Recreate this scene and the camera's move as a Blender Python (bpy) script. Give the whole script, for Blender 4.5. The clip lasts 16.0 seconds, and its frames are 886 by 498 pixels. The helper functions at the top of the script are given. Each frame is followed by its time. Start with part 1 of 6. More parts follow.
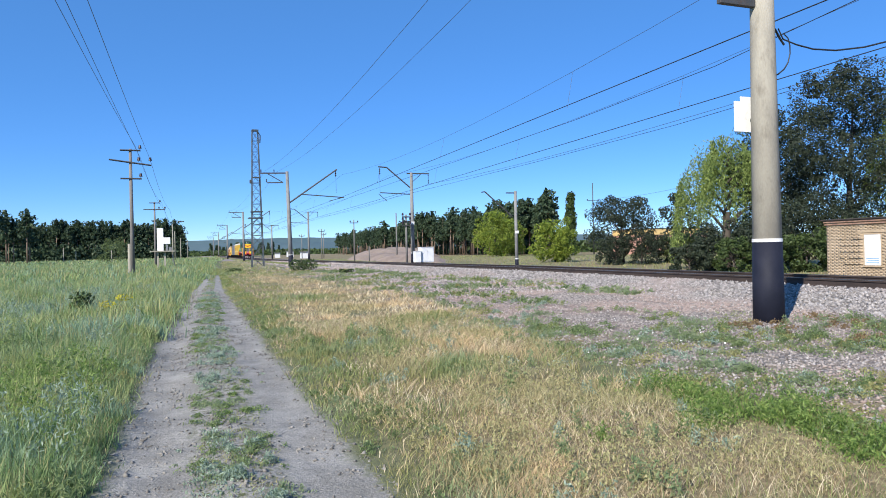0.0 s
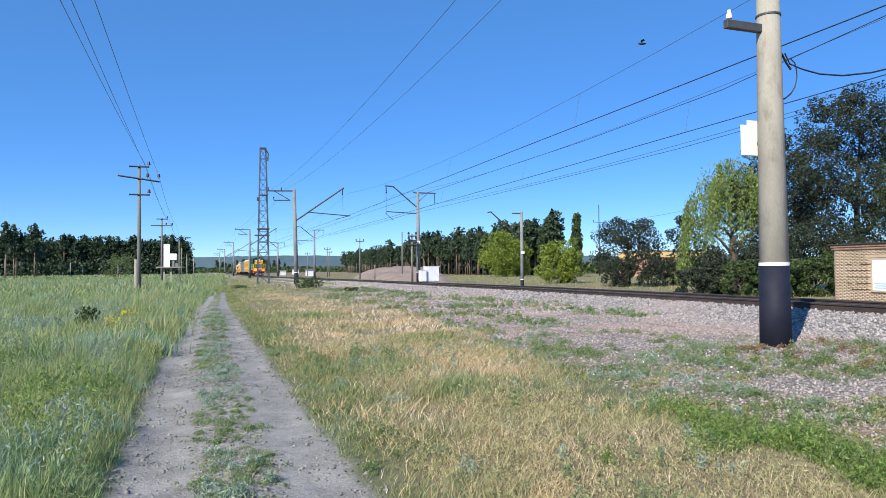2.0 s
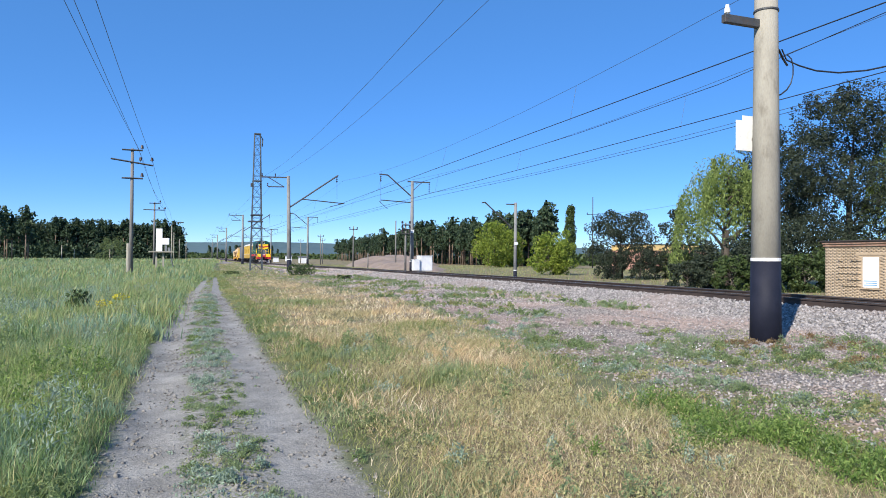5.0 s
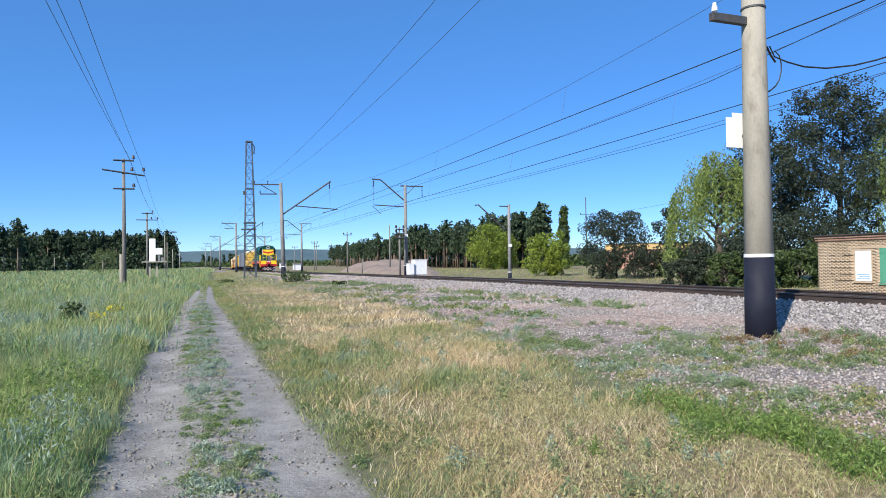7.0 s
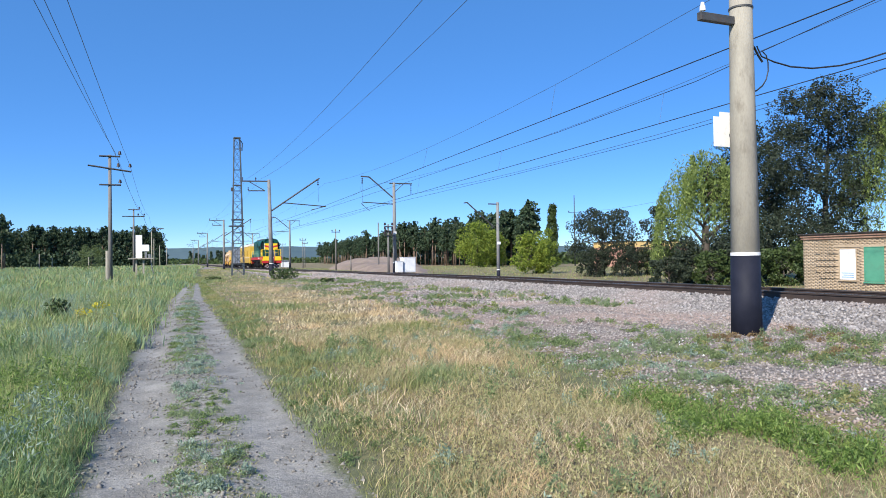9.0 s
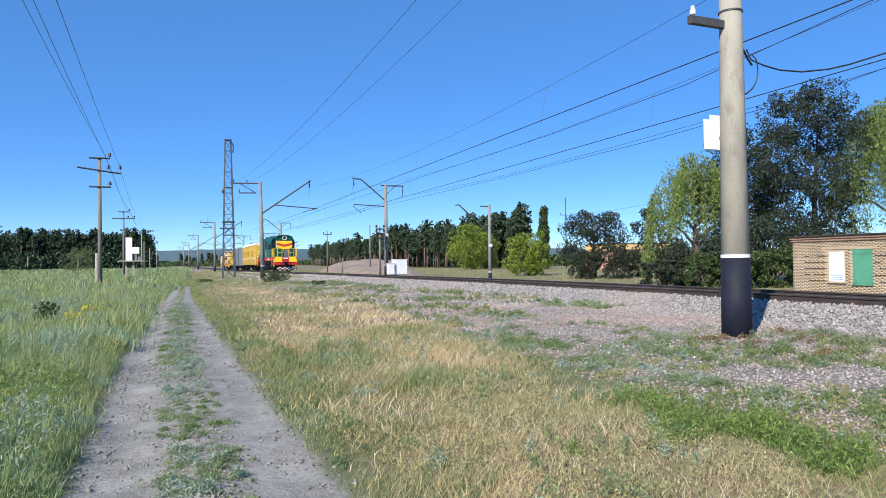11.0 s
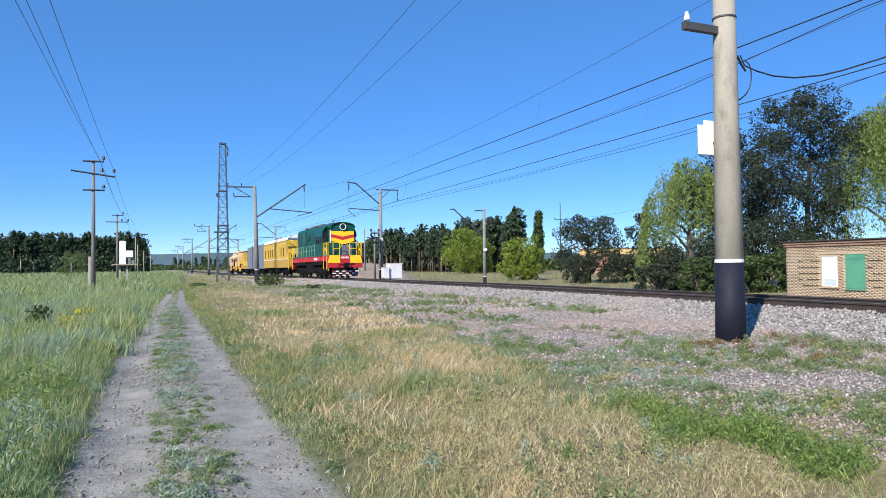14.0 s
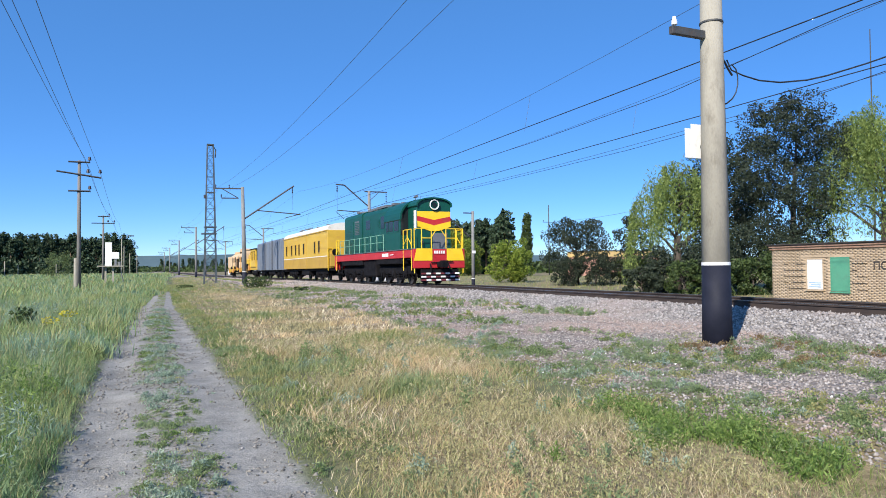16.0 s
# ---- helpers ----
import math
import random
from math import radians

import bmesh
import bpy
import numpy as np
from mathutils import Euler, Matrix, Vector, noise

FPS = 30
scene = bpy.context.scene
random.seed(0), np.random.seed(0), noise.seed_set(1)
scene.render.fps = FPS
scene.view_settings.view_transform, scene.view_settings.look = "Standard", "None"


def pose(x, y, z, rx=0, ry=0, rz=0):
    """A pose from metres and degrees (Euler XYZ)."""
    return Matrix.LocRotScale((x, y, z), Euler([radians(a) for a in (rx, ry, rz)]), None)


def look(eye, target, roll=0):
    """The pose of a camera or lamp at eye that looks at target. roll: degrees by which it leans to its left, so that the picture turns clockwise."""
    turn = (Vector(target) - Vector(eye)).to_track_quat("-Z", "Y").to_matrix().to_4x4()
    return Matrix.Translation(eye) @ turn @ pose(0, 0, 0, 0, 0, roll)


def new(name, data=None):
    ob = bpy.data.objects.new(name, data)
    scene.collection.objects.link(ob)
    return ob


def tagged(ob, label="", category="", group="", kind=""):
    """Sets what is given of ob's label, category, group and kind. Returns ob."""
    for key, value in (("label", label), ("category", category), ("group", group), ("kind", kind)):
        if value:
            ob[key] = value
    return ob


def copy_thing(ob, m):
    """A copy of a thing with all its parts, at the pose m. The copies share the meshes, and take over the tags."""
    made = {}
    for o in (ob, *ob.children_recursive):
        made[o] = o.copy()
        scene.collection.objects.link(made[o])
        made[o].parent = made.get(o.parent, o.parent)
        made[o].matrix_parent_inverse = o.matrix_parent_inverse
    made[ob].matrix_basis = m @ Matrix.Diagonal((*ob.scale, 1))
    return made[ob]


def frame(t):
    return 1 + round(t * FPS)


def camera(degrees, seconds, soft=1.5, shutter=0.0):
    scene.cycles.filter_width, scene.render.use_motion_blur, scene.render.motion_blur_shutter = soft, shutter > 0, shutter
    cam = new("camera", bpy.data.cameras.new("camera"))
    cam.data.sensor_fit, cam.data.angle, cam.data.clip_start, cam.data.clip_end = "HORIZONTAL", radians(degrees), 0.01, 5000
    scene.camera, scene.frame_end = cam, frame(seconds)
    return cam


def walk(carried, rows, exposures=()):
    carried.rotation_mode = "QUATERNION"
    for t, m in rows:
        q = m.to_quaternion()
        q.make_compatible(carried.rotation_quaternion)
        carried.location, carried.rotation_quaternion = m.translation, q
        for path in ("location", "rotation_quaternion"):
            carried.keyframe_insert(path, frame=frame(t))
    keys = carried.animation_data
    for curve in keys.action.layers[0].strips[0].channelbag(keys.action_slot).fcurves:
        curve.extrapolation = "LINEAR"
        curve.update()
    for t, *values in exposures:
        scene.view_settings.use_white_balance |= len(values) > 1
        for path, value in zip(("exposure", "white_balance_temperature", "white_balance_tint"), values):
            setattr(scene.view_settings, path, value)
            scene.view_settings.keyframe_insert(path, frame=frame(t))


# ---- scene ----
# Camera: held by hand at one spot beside a field track, +Y runs along the railway
EYE = (0.0, 0.0, 1.65)
TURNS = [  # seconds, yaw, pitch, roll
    (0.0, -20.21, -0.02, 1.31),
    (0.5, -20.17, 0.36, 1.07),
    (1.0, -20.17, 1.37, 0.63),
    (1.5, -20.13, 1.20, 0.84),
    (2.0, -19.75, 1.63, 0.57),
    (2.5, -20.69, 0.57, 0.75),
    (3.0, -20.86, -1.78, -1.00),
    (3.5, -21.01, -1.30, -0.63),
    (4.0, -20.24, -0.35, -1.62),
    (6.5, -20.48, 1.31, 1.39),
    (7.0, -20.78, 1.04, 0.87),
    (7.5, -21.11, 0.64, 0.76),
    (8.0, -21.56, 0.41, 0.70),
    (8.5, -21.62, 0.63, 0.69),
    (9.0, -21.73, 0.82, 0.72),
    (11.5, -22.53, 1.06, 0.79),
    (12.0, -22.59, 1.16, 0.85),
    (12.5, -22.74, 1.22, 0.78),
    (13.0, -22.73, 1.29, 0.77),
    (13.5, -22.67, 1.38, 0.69),
    (14.0, -22.87, 1.35, 0.63),
    (14.5, -22.86, 1.46, 0.70),
    (15.0, -23.03, 1.40, 0.56),
    (15.5, -23.20, 1.43, 0.58),
    (16.0, -23.83, 1.53, 0.52),
]
cam = camera(66.0, 16.0, soft=0.9)
walk(cam, [(t, pose(*EYE, 90 + p, r, y)) for t, y, p, r in TURNS], exposures=[(0.0, 0.47), (16.0, 0.47)])

# ---- light ----
SUN_EL = 36.0
SUN_AZ = 231.5  # clockwise from +Y
_c = math.cos(radians(SUN_EL))
SUN_DIR = Vector((math.sin(radians(SUN_AZ)) * _c, math.cos(radians(SUN_AZ)) * _c, math.sin(radians(SUN_EL))))
world = bpy.data.worlds.new("sky_world")
scene.world = world
world.use_nodes = True
_wn = world.node_tree.nodes
sky = _wn.new("ShaderNodeTexSky")
sky.sky_type = "NISHITA"
sky.sun_disc = False
sky.sun_elevation = radians(SUN_EL)
sky.sun_rotation = radians(SUN_AZ)
sky.air_density = 1.0
sky.dust_density = 0.0
sky.altitude = 3600
sky.ozone_density = 6.0
_wn["Background"].inputs["Strength"].default_value = 0.143
_hs = _wn.new("ShaderNodeHueSaturation")
_hs.inputs["Saturation"].default_value = 1.18
_hs.inputs["Hue"].default_value = 0.507
world.node_tree.links.new(sky.outputs["Color"], _hs.inputs["Color"])
_haze = _wn.new("ShaderNodeMix")  # thin even haze over the whole sky
_haze.data_type = "RGBA"
_haze.inputs["Factor"].default_value = 0.42
_haze.inputs[7].default_value = (0.7, 2.0, 4.3, 1.0)
world.node_tree.links.new(_hs.outputs["Color"], _haze.inputs[6])
world.node_tree.links.new(_haze.outputs[2], _wn["Background"].inputs["Color"])
sun = new("sun", bpy.data.lights.new("sun", "SUN"))
sun.data.energy = 5.0
sun.data.angle = radians(0.5)
sun.data.color = (1.0, 0.93, 0.82)
sun.matrix_world = look(SUN_DIR * 60, (0, 0, 0))


# ---- material tools ----
class Nodes:
    """A short way to write node trees."""

    def __init__(self, name):
        self.mat = bpy.data.materials.new(name)
        self.mat.use_nodes = True
        self.tree = self.mat.node_tree
        self.bsdf = self.tree.nodes["Principled BSDF"]

    def put(self, kind, **values):
        n = self.tree.nodes.new(kind)
        if "operation" in values:
            n.operation = values["operation"]
        if "use_clamp" in values:
            n.use_clamp = values["use_clamp"]
        if "data_type" in values:
            n.data_type = values["data_type"]
        if "blend_type" in values:
            n.blend_type = values["blend_type"]
        if "interpolation_type" in values:
            n.interpolation_type = values["interpolation_type"]
        return n

    def link(self, a, b):
        self.tree.links.new(a, b)

    def feed(self, socket, value):
        if isinstance(value, bpy.types.NodeSocket):
            self.link(value, socket)
        elif isinstance(value, tuple) and len(value) == 3 and socket.type == "RGBA":
            socket.default_value = (*value, 1)
        else:
            socket.default_value = value

    def math(self, op, a, b=0.0, c=0.0, clamp=False):
        n = self.put("ShaderNodeMath", operation=op, use_clamp=clamp)
        for s, v in zip(n.inputs, (a, b, c)):
            self.feed(s, v)
        return n.outputs[0]

    def mix(self, fac, a, b, blend="MIX"):
        n = self.put("ShaderNodeMix", data_type="RGBA", blend_type=blend)
        self.feed(n.inputs["Factor"], fac)
        self.feed(n.inputs[6], a)
        self.feed(n.inputs[7], b)
        return n.outputs[2]

    def noise(self, scale, detail=4.0, rough=0.6, where=None):
        n = self.put("ShaderNodeTexNoise")
        n.inputs["Scale"].default_value = scale
        n.inputs["Detail"].default_value = detail
        n.inputs["Roughness"].default_value = rough
        if where is not None:
            self.link(where, n.inputs["Vector"])
        return n.outputs["Fac"]

    def step(self, value, lo, hi):
        n = self.put("ShaderNodeMapRange", interpolation_type="SMOOTHSTEP")
        self.feed(n.inputs[0], value)
        n.inputs[1].default_value, n.inputs[2].default_value = lo, hi
        return n.outputs[0]

    def bump(self, height, strength, distance):
        n = self.put("ShaderNodeBump")
        n.inputs["Strength"].default_value = strength
        n.inputs["Distance"].default_value = distance
        self.link(height, n.inputs["Height"])
        self.link(n.outputs[0], self.bsdf.inputs["Normal"])

    def finish(self, colour, rough=0.6, metal=0.0):
        self.feed(self.bsdf.inputs["Base Color"], colour)
        self.feed(self.bsdf.inputs["Roughness"], rough)
        self.bsdf.inputs["Metallic"].default_value = metal
        return self.mat


def surface(name, c1, c2, scale=2.0, rough=0.6, metal=0.0, bump=0.15, fine=40.0, dist=0.01, stretch=(1, 1, 1), dirt=None, specular=0.5):
    """Two colours mixed by a coarse and a fine noise in object space, a little relief, and dirt in blotches."""
    n = Nodes(name)
    n.bsdf.inputs["Specular IOR Level"].default_value = specular
    co = n.put("ShaderNodeTexCoord").outputs["Object"]
    mp = n.put("ShaderNodeMapping")
    mp.inputs["Scale"].default_value = stretch
    n.link(co, mp.inputs["Vector"])
    co = mp.outputs[0]
    a, b = n.noise(scale, 5, 0.6, co), n.noise(fine, 3, 0.6, co)
    f = n.math("ADD", n.math("MULTIPLY", a, 0.7), n.math("MULTIPLY", b, 0.3))
    col = n.mix(n.step(f, 0.35, 0.65), c1, c2)
    if dirt:
        col = n.mix(n.math("MULTIPLY", n.step(n.noise(scale * 1.7, 6, 0.7, co), 0.52, 0.72), 0.7), col, dirt)
    n.bump(n.math("ADD", b, n.math("MULTIPLY", a, 0.5)), bump, dist)
    return n.finish(col, n.math("MULTIPLY_ADD", b, 0.2, rough - 0.1), metal)


def leafy(name, dark, light, patch=None, patch_scale=0.3, thin=0.35, rough=0.55, second=None):
    """Leaves or blades: each island has its own shade; thin, so that some light comes through."""
    n = Nodes(name)
    g = n.put("ShaderNodeNewGeometry")
    f = n.math("POWER", g.outputs["Random Per Island"], 1.3)
    col = n.mix(f, dark, light)
    if patch:
        col = n.mix(n.math("MULTIPLY", n.step(n.noise(patch_scale, 3, 0.6, g.outputs["Position"]), 0.45, 0.62), 0.8), col, patch)
    if second:
        far = n.put("ShaderNodeVectorMath", operation="ADD")
        n.link(g.outputs["Position"], far.inputs[0])
        far.inputs[1].default_value = (31.0, 17.0, 5.0)
        col = n.mix(n.math("MULTIPLY", n.step(n.noise(patch_scale * 0.8, 3, 0.6, far.outputs[0]), 0.47, 0.6), 0.75), col, n.mix(f, tuple(c * 0.7 for c in second), second))
    n.finish(col, rough)
    n.bsdf.inputs["Specular IOR Level"].default_value = 0.25
    tr = n.put("ShaderNodeBsdfTranslucent")
    n.link(col, tr.inputs["Color"])
    mx = n.put("ShaderNodeMixShader")
    mx.inputs[0].default_value = thin
    n.link(n.bsdf.outputs[0], mx.inputs[1])
    n.link(tr.outputs[0], mx.inputs[2])
    n.link(mx.outputs[0], n.tree.nodes["Material Output"].inputs["Surface"])
    return n.mat


# ---- mesh tools ----
def link_mesh(name, bm, material, parent=None, label="", smooth=False):
    me = bpy.data.meshes.new(name)
    bmesh.ops.recalc_face_normals(bm, faces=bm.faces)
    if smooth:
        for f in bm.faces:
            f.smooth = True
    bm.to_mesh(me)
    bm.free()
    me.materials.append(material)
    ob = new(name, me)
    if parent is not None:
        ob.parent = parent
    return tagged(ob, label)


def part(name, bm, material, parent, label="", smooth=False):
    return link_mesh(name, bm, material, parent, label, smooth)


def thing(name, m, label, category, group=""):
    ob = new(name)
    ob.empty_display_size = 0.3
    ob.matrix_basis = m
    return tagged(ob, label, category, group)


def box(bm, x0, x1, y0, y1, z0, z1, bevel=0.0):
    r = bmesh.ops.create_cube(bm, size=1)
    vs = r["verts"]
    for v in vs:
        v.co = ((x0 + x1) / 2 + v.co.x * (x1 - x0), (y0 + y1) / 2 + v.co.y * (y1 - y0), (z0 + z1) / 2 + v.co.z * (z1 - z0))
    if bevel:
        es = list({e for v in vs for e in v.link_edges})
        bmesh.ops.bevel(bm, geom=es, offset=bevel, segments=2, affect="EDGES", profile=0.5)
    return bm


def boxes(*args, bevel=0.0):
    bm = bmesh.new()
    for a in args:
        box(bm, *a, bevel=bevel)
    return bm


def rod(bm, a, b, r1, r2=None, n=8):
    """A round bar from a to b."""
    a, b = Vector(a), Vector(b)
    d = b - a
    q = d.to_track_quat("Z", "Y").to_matrix().to_4x4()
    bmesh.ops.create_cone(bm, cap_ends=True, segments=n, radius1=r1, radius2=r1 if r2 is None else r2, depth=d.length, matrix=Matrix.Translation((a + b) / 2) @ q)
    return bm


def rods(*items, n=8):
    bm = bmesh.new()
    for it in items:
        rod(bm, *it, n=n)
    return bm


def polyline(bm, pts, r, n=6):
    for a, b in zip(pts, pts[1:]):
        rod(bm, a, b, r, n=n)
    return bm


def extrude_profile(bm, prof, y0, y1):
    """A closed profile of (x, z) drawn out along y."""
    a = [bm.verts.new((x, y0, z)) for x, z in prof]
    b = [bm.verts.new((x, y1, z)) for x, z in prof]
    k = len(prof)
    for i in range(k):
        bm.faces.new((a[i], a[(i + 1) % k], b[(i + 1) % k], b[i]))
    bm.faces.new(a)
    bm.faces.new(list(reversed(b)))
    return bm


def raw_mesh(name, verts, faces_flat, sides, material):
    """A mesh from arrays, all faces with the same number of sides."""
    me = bpy.data.meshes.new(name)
    nf = len(faces_flat) // sides
    me.vertices.add(len(verts))
    me.vertices.foreach_set("co", np.asarray(verts, np.float32).ravel())
    me.loops.add(len(faces_flat))
    me.loops.foreach_set("vertex_index", np.asarray(faces_flat, np.int32))
    me.polygons.add(nf)
    me.polygons.foreach_set("loop_start", np.arange(0, nf * sides, sides, dtype=np.int32))
    me.update(calc_edges=True)
    me.materials.append(material)
    return me


def wire(name, pts, r, material, label, group="overhead wires"):
    cu = bpy.data.curves.new(name, "CURVE")
    cu.dimensions = "3D"
    sp = cu.splines.new("POLY")
    sp.points.add(len(pts) - 1)
    for p, c in zip(sp.points, pts):
        p.co = (*c, 1)
    cu.bevel_depth = r
    cu.bevel_resolution = 0
    cu.materials.append(material)
    return tagged(new(name, cu), label, "wire", group)


def sagging(x0, x1, ys, zs, sag, steps=10):
    """Points of a wire over supports at ys with heights zs, hanging by sag between them; x goes from x0 to x1."""
    out = []
    for (ya, yb), (za, zb) in zip(zip(ys, ys[1:]), zip(zs, zs[1:])):
        for i in range(steps):
            s = i / steps
            out.append((x0 + (x1 - x0) * (ya + (yb - ya) * s - ys[0]) / (ys[-1] - ys[0]), ya + (yb - ya) * s, za + (zb - za) * s - 4 * sag * s * (1 - s)))
    out.append((x1, ys[-1], zs[-1]))
    return out


# ---- materials ----
CONCRETE = surface("concrete", (0.3, 0.28, 0.235), (0.39, 0.365, 0.305), 2.2, 0.9, fine=45, bump=0.5, dirt=(0.2, 0.18, 0.145), stretch=(1, 1, 0.4), specular=0.2)
CONCRETE_OLD = surface("weathered_concrete", (0.165, 0.168, 0.168), (0.245, 0.248, 0.245), 2.0, 0.9, fine=40, bump=0.4, dirt=(0.12, 0.12, 0.118), stretch=(1, 1, 0.4))
BLACK_PAINT = surface("black_bitumen", (0.011, 0.013, 0.024), (0.018, 0.02, 0.034), 3, 0.66, bump=0.15, specular=0.22)
WHITE_PAINT = surface("white_paint", (0.78, 0.78, 0.77), (0.84, 0.84, 0.83), 3, 0.6, dirt=(0.6, 0.58, 0.54))
STEEL_GREY = surface("galvanised_steel", (0.2, 0.21, 0.22), (0.28, 0.29, 0.3), 4, 0.55, 0.4, dirt=(0.2, 0.13, 0.09))
STEEL_DARK = surface("dark_painted_steel", (0.05, 0.055, 0.06), (0.085, 0.085, 0.085), 4, 0.6, 0.2, dirt=(0.1, 0.06, 0.04))
TOWER_STEEL = surface("weathered_tower_steel", (0.05, 0.068, 0.085), (0.08, 0.1, 0.12), 4, 0.6, 0.2, dirt=(0.07, 0.065, 0.06))
RUST = surface("rusty_rail", (0.036, 0.026, 0.023), (0.062, 0.044, 0.036), 3, 0.75, 0.1, bump=0.3)
RAIL_TOP = surface("worn_rail_head", (0.32, 0.31, 0.31), (0.42, 0.41, 0.4), 6, 0.3, 0.9)
SLEEPER = surface("creosoted_sleeper", (0.015, 0.013, 0.012), (0.031, 0.026, 0.023), 5, 0.85, stretch=(0.4, 3, 3), bump=0.4)
WIRE = surface("oxidised_wire", (0.03, 0.032, 0.035), (0.05, 0.05, 0.05), 8, 0.5, 0.4)
WIRE_THIN = surface("weathered_aluminium_wire", (0.07, 0.08, 0.09), (0.1, 0.11, 0.12), 8, 0.5, 0.4)
PORCELAIN = surface("brown_glass_insulator", (0.03, 0.02, 0.02), (0.05, 0.03, 0.025), 6, 0.2)
PORCELAIN_W = surface("white_porcelain", (0.75, 0.76, 0.76), (0.8, 0.8, 0.8), 6, 0.2)
WOOD_POLE = surface("grey_weathered_pole_wood", (0.13, 0.125, 0.12), (0.21, 0.2, 0.19), 6, 0.85, stretch=(3, 3, 0.2), bump=0.4)
BARK = surface("bark", (0.05, 0.04, 0.034), (0.09, 0.075, 0.06), 6, 0.9, bump=0.6, dist=0.03, stretch=(2, 2, 0.4))
PINE_BARK = surface("orange_pine_bark", (0.15, 0.11, 0.08), (0.24, 0.17, 0.125), 1.2, 0.9, bump=0.5, dist=0.03, dirt=(0.1, 0.08, 0.07))


# ---- ground ----
PATH_OFF = 0.28


def path_drift(y):
    """How far the path has swung to the railway's side at y."""
    return 0.018 * np.maximum(y - 13.0, 0.0) + 0.022 * np.maximum(y - 32.0, 0.0)


def path_width(y):
    """The path narrows as it is used less."""
    return np.clip(1.0 - 0.0135 * np.maximum(y - 14.0, 0.0), 0.45, 1.0)


PROFILE = [(-4000, 0.0), (-3, 0.06), (-0.9, 0.05), (-0.35, -0.03), (0.28, 0.03), (0.9, -0.03), (1.7, 0.03), (4.5, 0.08), (9.2, 0.28), (11.3, 0.35), (12.3, 0.49), (12.85, 0.565), (13.6, 0.568), (15.3, 0.55),
           (15.9, 0.53), (16.6, 0.29), (20.2, 0.28), (21.2, 0.2), (22.6, 0.15), (24.5, -0.1), (30, -0.35), (4000, -0.6)]
_px, _pz = [p[0] for p in PROFILE], [p[1] for p in PROFILE]


def line_drop(y):
    """The railway falls gently away beyond the near stretch."""
    return -0.0039 * np.clip(y - 28.0, 0.0, 130.0)


def ground_z(x, y):
    shift = float(path_drift(min(y, 90.0)))
    xx = x - shift * min(max((8.5 - x) / 5.0, 0.0), 1.0)
    z = float(np.interp(xx, _px, _pz)) + float(line_drop(y)) * float(np.interp(x, [8.5, 12.0, 21.0, 26.0], [0.0, 1.0, 1.0, 0.0]))
    amp = 0.05 if not 10.0 < x < 22.0 else 0.012
    return z + amp * noise.noise((x * 0.55, y * 0.55, 0)) + 0.5 * amp * noise.noise((x * 2.1, y * 2.1, 3.0))


